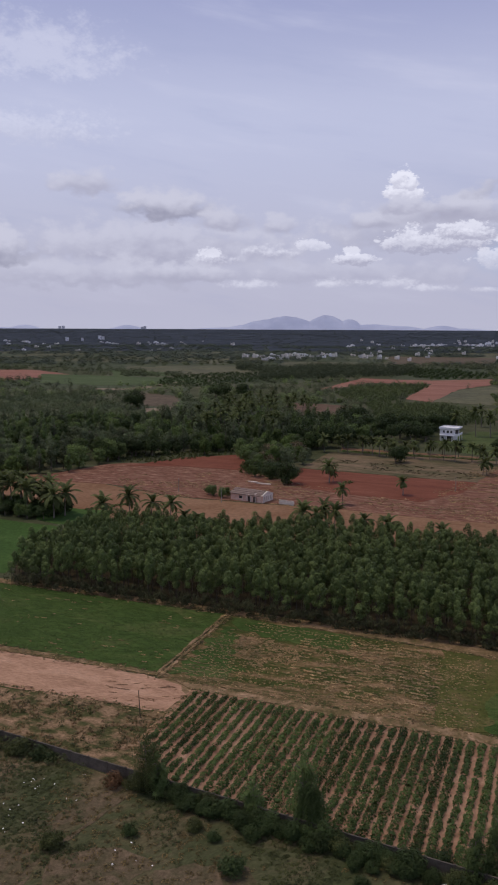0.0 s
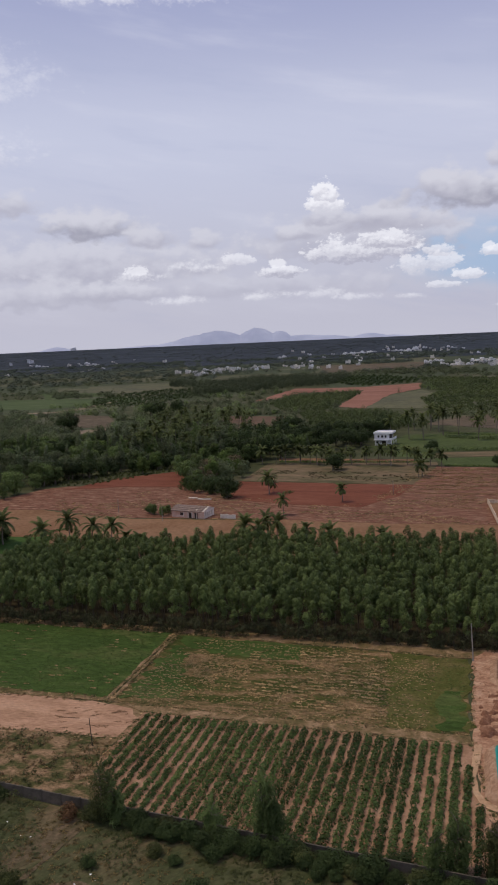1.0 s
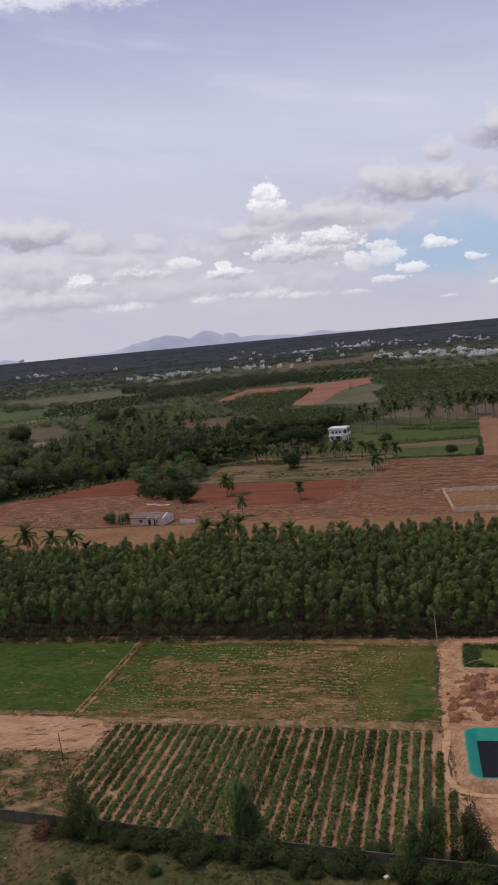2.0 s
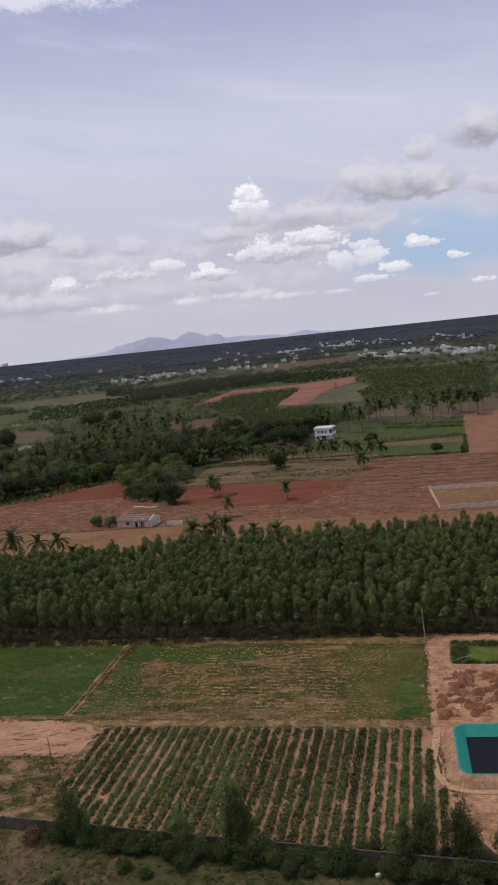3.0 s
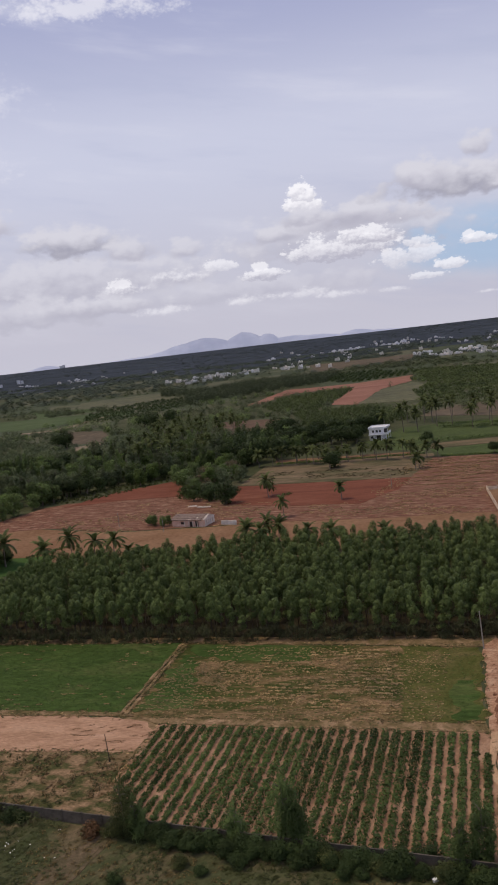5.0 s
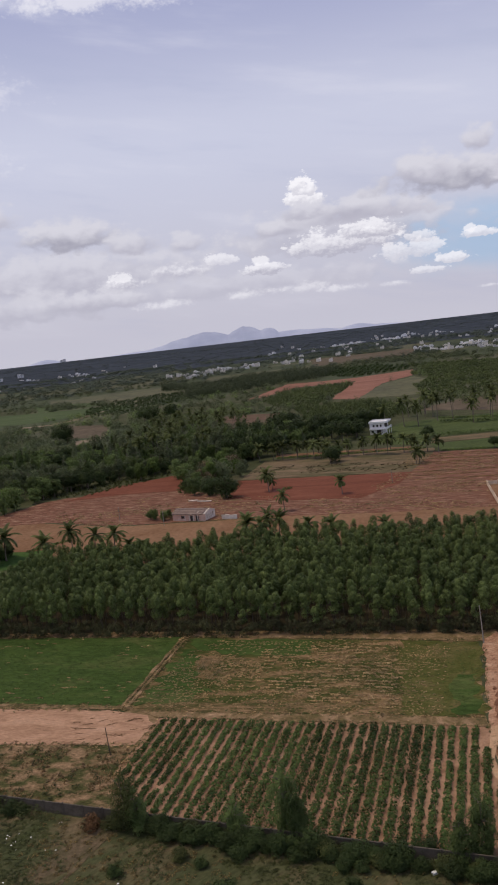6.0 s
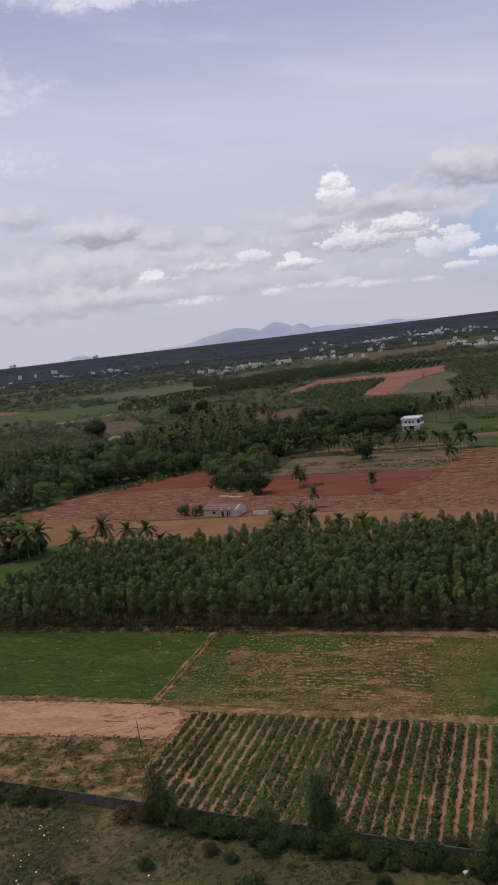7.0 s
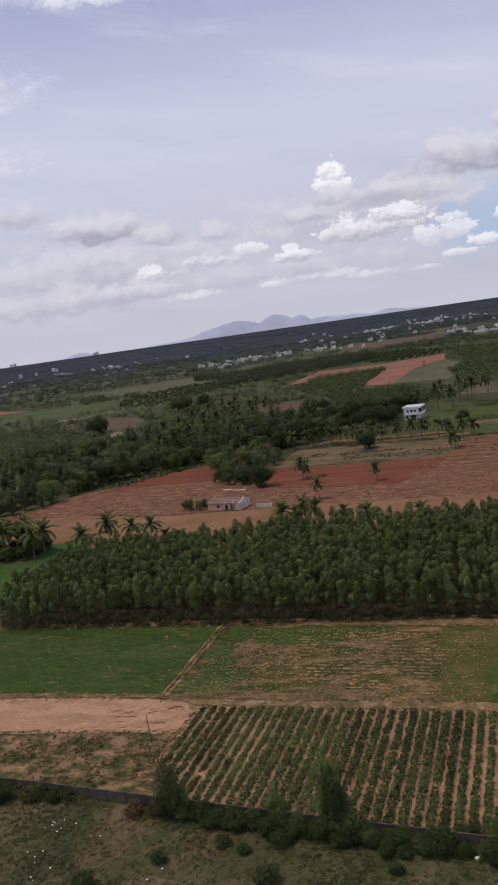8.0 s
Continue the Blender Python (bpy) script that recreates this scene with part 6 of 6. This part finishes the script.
dull = [(x, y, 0.12, rng.uniform(0.5, 1.4), rng.uniform(0.4, 0.9), 0.16) for x, y in scatter([(26, 338), (58, 320), (86, 304), (96, 322), (62, 340), (34, 354)], 2.2, 245, 0.5) if noise.noise(Vector((x * 0.1, y * 0.2, 3))) > 0.02]
tagged(mesh_object("dry_bracken", *leaf_arrays(rng, dull, 16, 0.5, 1.3, 1.2), leafy("dull_bracken", (0.075, 0.066, 0.038), (0.125, 0.102, 0.06), 0.2)), "low dull brown bracken in patches on the khaki field", "bracken", kind="stuff")

# ---- orchards and far woods ----


def mass_of(name, label, places, leaf, n, size, rx, rz, shape=1, category="trees", seed=1, lift=0.35):
    g = np.random.default_rng(seed)
    blobs = []
    for x, y in places:
        s = g.uniform(0.65, 1.35)
        z0 = rise(math.hypot(x, y))
        for k in range(shape):
            a = g.normal(size=2) * rx * 0.5 if shape > 1 else (0, 0)
            t = g.uniform(0.6, 1.1)
            blobs.append((x + a[0] * s, y + a[1] * s, z0 + rz * s * t * 0.75, rx * s * 0.75, rx * s * 0.75, rz * s * t * 0.8))
    return tagged(mesh_object(name, *leaf_arrays(g, blobs, n, size, 1.3, lift, 0.72, 0.25), leaf), label, category, kind="stuff")


HILLSIDE = [(74, 462), (84, 540), (88, 606), (96, 612), (114, 596), (142, 600), (150, 556), (146, 486), (112, 462), (84, 458)]
ARMS = [(76, 716), (110, 788), (144, 806), (182, 806), (130, 668), (107, 618), (80, 634)]
BELT = [(11, 868), (75, 905), (130, 935), (181, 962), (236, 1120), (103, 1180), (13, 1010)]
BELT_FAR = [(-17, 1075), (48, 1010), (60, 1060), (-17, 1180)]
BUSHES_FAR = [(-87, 776), (-40, 762), (15, 862), (46, 885), (48, 950), (-16, 1020), (-62, 970), (-98, 886)]
ORCHARD = [(300, 1010), (350, 965), (410, 860), (300, 620), (246, 514), (225, 540), (200, 562), (185, 590), (208, 690), (246, 760)]
HOLLOW = [(-200, 640), (-150, 660), (-100, 580), (-64, 508), (-44, 492), (-34, 550), (-16, 508), (2, 486), (2, 470), (-170, 470)]
PLAIN_FIELDS = [[(-250, 975), (-178, 945), (-109, 915), (-57, 912), (-41, 828), (-96, 804), (-144, 786), (-211, 818)], [(-89, 600), (-94, 702), (-58, 670), (-52, 573)], [(-181, 1190), (-50, 1055), (-14, 1104), (-14, 1025), (-46, 960), (-163, 1074)], [(276, 1590), (470, 1550), (398, 1298), (222, 1280)], [(-143, 755), (-94, 780), (-92, 752), (-112, 716), (-139, 724)]]
mass_of("orchard", "far orchard of low green trees", scatter(ORCHARD, 6.2, 301, 0.45), M_ORCHARDLEAF, 60, 0.85, 3.0, 1.7, seed=301)
mass_of("orchard_rows", "far orchard in dark straight rows", scatter([(185, 983), (230, 1131), (282, 1092), (291, 959), (266, 922), (205, 902)], 8, 302, 0.12, -20), M_DARKLEAF, 34, 1.3, 3.4, 2.0, seed=302)
mass_of("young_trees", "young trees between the arms of red earth", scatter(ARMS, 5.6, 303, 0.45), M_ORCHARDLEAF, 56, 0.8, 2.7, 2.4, seed=303)
mass_of("hillside_plantation", "close plantation of small green trees behind a white house", scatter(HILLSIDE, 3.7, 304, 0.45), M_ORCHARDLEAF, 60, 0.55, 1.9, 3.2, seed=304)
mass_of("tree_belt", "dark dense belt of tall trees beyond the red fields", scatter(BELT, 5.6, 305, 0.5) + scatter(BELT_FAR, 6, 306, 0.5), M_BELTLEAF, 60, 0.9, 3.6, 5.4, seed=305)
mass_of("bush_rows", "round dark bushes in rows on far fields", scatter(BUSHES_FAR, 8.5, 307, 0.2, -24), M_DARKLEAF, 40, 1.0, 3.2, 1.8, seed=307)
mass_of("hollow_woods", "woodland of rounded green trees beyond the fields", scatter(HOLLOW, 7.4, 308, 0.5, 0, 0.85), M_WOODLEAF, 150, 0.6, 4.2, 4.4, seed=308)
OPEN = [[(88, 545), (160, 520), (215, 600), (190, 740), (125, 640)], [(125.8, 653), (188, 832), (123.7, 842), (84.7, 764), (66, 756), (128.6, 916), (274, 907), (245, 818), (196, 755), (142.4, 628)], [(143, 630), (196, 752), (241, 800), (235, 715), (190, 600)],
        [(22.9, 601), (36.8, 617), (77.1, 592), (66, 524), (37.4, 520)], [(-326, 1057), (-283, 1064), (-215, 970), (-238, 892), (-263, 852), (-330, 850)], [(-128, 1013), (-134, 1187), (-10, 1202), (-8, 1025)],
        [(-78, 596), (-56, 574), (-57, 555), (-79, 576)], [(90, 350), (240, 300), (300, 512), (150, 505), (120, 460)], [(40, 1180), (170, 1200), (185, 1330), (60, 1340)], [(430, 1120), (560, 1120), (570, 1290), (440, 1400)],
        [(185, 983), (230, 1131), (282, 1092), (291, 959), (266, 922), (205, 902)], WOOD, HILLSIDE, ARMS, BELT, BUSHES_FAR, ORCHARD, HOLLOW] + PLAIN_FIELDS


def far_places(r0, r1, gap, seed, cut):
    g = np.random.default_rng(seed)
    n = int(0.5 * (r1 * r1 - r0 * r0) * radians(60) / gap**2)
    out = []
    for i in range(n):
        r = math.sqrt(g.uniform(r0 * r0, r1 * r1))
        a = radians(g.uniform(-25, 35))
        x, y = r * math.sin(a), r * math.cos(a)
        if 0.8 * noise.noise(Vector((x / r0 * 3, y / r0 * 7, seed))) + 0.6 * noise.noise(Vector((x / r0 * 8, y / r0 * 26, seed))) + g.normal() * 0.15 > cut and not any(inside(x, y, q) for q in OPEN):
            out.append((x, y))
    return out


for seed, r0, r1, gap, cut, leaf, n, size, rx, rz, shape in (
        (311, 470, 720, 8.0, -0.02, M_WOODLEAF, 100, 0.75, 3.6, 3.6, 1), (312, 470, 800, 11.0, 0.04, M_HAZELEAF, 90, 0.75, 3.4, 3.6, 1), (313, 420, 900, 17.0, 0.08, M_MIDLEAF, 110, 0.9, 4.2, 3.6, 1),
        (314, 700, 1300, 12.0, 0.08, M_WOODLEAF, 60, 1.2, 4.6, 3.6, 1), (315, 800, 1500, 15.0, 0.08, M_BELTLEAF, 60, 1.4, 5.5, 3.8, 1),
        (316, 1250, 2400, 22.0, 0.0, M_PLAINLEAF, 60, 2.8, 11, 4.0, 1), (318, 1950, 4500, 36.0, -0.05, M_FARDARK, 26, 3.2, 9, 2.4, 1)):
    mass_of("far_woods", "far scattered woodland of dull green trees" if r0 < 1200 else "dark woods towards the horizon, blue of haze put into their colour", far_places(r0, r1, gap, seed, cut), leaf, n, size, rx, rz, shape, "woods", seed, 1.1 if r0 < 600 else 1.8 if r0 < 1200 else 2.4)

# ---- far villages ----


def house_kind(seed, mat, tall_):
    def make():
        g = np.random.default_rng(seed)
        w, d, h = g.uniform(8, 14), g.uniform(7, 11), (3.4 if not tall_ else 6.6) + g.uniform(0, 0.5)
        root = empty("village_house", "small flat-roofed pale village house", "house", "village houses")
        part("wall", boxed(-w / 2, -d / 2, -0.5, w / 2, d / 2, h), mat, root)
        part("roof", boxed(-w / 2 - 0.3, -d / 2 - 0.3, h + 0.002, w / 2 + 0.3, d / 2 + 0.3, h + 0.25), M_GREYWALL if seed % 3 == 0 else mat, root)
        part("stair_room", boxed(-w / 2 + 0.4, 0, h + 0.252, -w / 2 + 3.4, d / 2 - 0.4, h + 2.5), mat, root)
        for x in (-w * 0.28, w * 0.28):
            part("window", boxed(x - 0.7, -d / 2 - 0.05, 1.0, x + 0.7, -d / 2 - 0.002, 2.4), M_DARKGLASS, root)
        part("door", boxed(-0.55, -d / 2 - 0.05, 0, 0.55, -d / 2 - 0.002, 2.1), M_OPENING, root)
        return root
    return Kind(make)


homes = [house_kind(400 + i, m, t) for i, (m, t) in enumerate(((M_WHITE, False), (M_CREAM, False), (M_CREAM, True), (M_GREYWALL, False), (M_CREAM, True), (M_GREYWALL, False)))]
rng = np.random.default_rng(410)


def settle_houses(places, lo=0.6, hi=0.95):
    for x, y in places:
        homes[int(rng.integers(6))].put(x, y, -20 + 90 * int(rng.integers(4)) + rng.normal() * 6, rng.uniform(lo, hi))


settle_houses(scatter([(-10, 1500), (35, 1370), (95, 1400), (170, 1560), (195, 1720), (120, 1640), (30, 1600)], 27, 411, 0.45, 0, 0.5))
settle_houses(scatter([(436, 1450), (448, 1330), (500, 1215), (530, 1130), (640, 1090), (680, 1180), (560, 1300), (480, 1440)], 24, 412, 0.45, 0, 0.7))
settle_houses([(270 + rng.normal() * 40, 1560 + rng.normal() * 60) for i in range(14)])
settle_houses([(rng.uniform(380, 950), rng.uniform(1900, 3000)) for i in range(34)], 0.65, 1.0)
settle_houses([(rng.uniform(280, 620), rng.uniform(1700, 2300)) for i in range(18)], 0.6, 0.9)
settle_houses([(-286, 2495), (-275, 2500), (-241, 2296), (-50, 2479), (-300, 2480)] + [(rng.uniform(-800, -150), rng.uniform(1800, 2900)) for i in range(18)], 0.6, 1.0)


def hall_kind(seed, w, h):
    def make():
        g = np.random.default_rng(seed)
        root = empty("village_hall", "long low white building in a far village", "building", "long village buildings")
        part("wall", boxed(-w / 2, -5, -0.5, w / 2, 5, h), M_WHITE, root)
        part("roof", boxed(-w / 2 - 0.4, -5.4, h + 0.002, w / 2 + 0.4, 5.4, h + 0.35), M_WHITE if seed % 2 else M_CREAM, root)
        part("upper_room", boxed(-w * 0.35, -3, h + 0.352, -w * 0.35 + g.uniform(5, 9), 4, h + 3.2), M_WHITE, root)
        for k in range(int(w / 5)):
            x = -w / 2 + 2.5 + 5 * k
            part("window", boxed(x - 0.8, -5.08, 1.0, x + 0.8, -5.003, 2.6), M_DARKGLASS, root)
        return root
    return Kind(make)


halls = [hall_kind(431, 18, 5.0), hall_kind(432, 25, 4.2), hall_kind(433, 13, 6.8), hall_kind(434, 32, 3.8)]
ROWS_OF_HALLS = [  # from, to, how many, size
    ((463, 1496), (506, 1533), 5, 0.8), ((447, 1342), (479, 1331), 4, 0.8), ((514, 1408), (578, 1425), 7, 0.95), ((578, 1418), (580, 1330), 4, 1.05), ((505, 1150), (592, 1253), 6, 0.8),
    ((699, 2596), (661, 2282), 4, 1.1), ((753, 2592), (830, 2755), 4, 1.1), ((455, 2297), (589, 2509), 6, 1.0), ((1045, 2546), (851, 1836), 5, 0.9), ((912, 2723), (867, 2427), 3, 1.0),
    ((3, 1594), (68, 1545), 5, 0.75), ((38, 1435), (57, 1414), 2, 0.75), ((75, 1575), (112, 1642), 3, 0.75), ((147, 1586), (170, 1652), 2, 0.75), ((265, 2227), (296, 2293), 2, 0.95),
    ((488, 2400), (617, 2555), 6, 1.1), ((691, 2566), (683, 2379), 3, 1.1), ((-755, 2706), (-689, 2598), 3, 1.1), ((-494, 2715), (-409, 2537), 3, 0.9), ((-312, 2695), (-240, 2432), 3, 1.1), ((-849, 2800), (-673, 2325), 3, 0.9),
]
for p, q, n, size in ROWS_OF_HALLS:
    for i in range(n):
        c = Vector(p).lerp(Vector(q), (i + rng.uniform(0.2, 0.8)) / n)
        halls[int(rng.integers(4))].put(c.x + rng.normal() * 5, c.y + rng.normal() * 14, rng.normal() * 14 - 8, size * rng.uniform(0.5, 0.95), 1.1)


def make_block():
    root = empty("apartment_block", "far pale multi-storey apartment block", "building", "far apartment blocks")
    part("wall", boxed(-9, -8, -1, 9, 8, 30), M_WHITE, root)
    part("roof", boxed(-9.4, -8.4, 30.01, 9.4, 8.4, 31), M_CREAM, root)
    for k in range(8):
        for x in (-5.5, 0, 5.5):
            part("window", boxed(x - 0.8, -8.1, 1.8 + k * 3.5, x + 0.8, -8.003, 3.2 + k * 3.5), M_DARKGLASS, root)
    return root


block = Kind(make_block)
for x, y, s in ((-635, 2839, 0.7), (-585, 2854, 0.55), (-551, 3000, 0.75), (-540, 3010, 0.6)):
    block.put(x, y, 10, s * 0.9, 0.75)
for x, y, w, h in ((-1060, 4650, 0.9, 0.6), (-1080, 4650, 0.9, 0.52), (-600, 4690, 0.9, 0.6), (-616, 4690, 0.8, 0.55)):
    block.put(x, y, 12, w, h)

# ---- hills on the horizon ----
BUMPS = [  # azimuth, half width, height over the plain
    (2.6, 1.7, 80), (1.5, 1.7, 62), (0.3, 1.5, 32), (5.4, 1.15, 87), (4.5, 1.5, 48), (7.02, 0.68, 65), (6.5, 1.3, 38), (8.6, 1.7, 35), (10.2, 1.5, 27), (13.3, 0.95, 28), (14.7, 1.2, 13), (-15.4, 0.7, 24), (-8.5, 0.75, 24), (-1.5, 1.8, 13), (-16.8, 0.6, 10),
]


def ridge(az):
    h = 0.0
    for c, w, t in BUMPS:
        h = max(h, t * max(0.0, 1 - ((az - c) / (2.0 * w)) ** 2) ** 1.9)
    return h * (1 + 0.06 * noise.noise(Vector((az * 2.2, 0, 0)))) + 1.5 * noise.noise(Vector((az * 5, 3, 0)))


hv, hf = [], []
AZS = [-20 + 0.1 * i for i in range(401)]
for i, az in enumerate(AZS):
    for r, k in ((4740, 0.0), (4790, 0.55), (4840, 1.0), (4900, 0.5), (4950, 0.0)):
        a = radians(az)
        hv.append((r * math.sin(a), r * math.cos(a), 37 + max(0.0, ridge(az)) * k - (3 if k == 0 else 0)))
for i in range(len(AZS) - 1):
    for k in range(4):
        hf.append((i * 5 + k, (i + 1) * 5 + k, (i + 1) * 5 + k + 1, i * 5 + k + 1))
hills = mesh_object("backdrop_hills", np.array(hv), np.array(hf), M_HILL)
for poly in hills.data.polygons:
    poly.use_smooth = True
tagged(hills, "rocky hills on the horizon, hazed by a blue-grey colour and a glow", "hills", kind="structure")
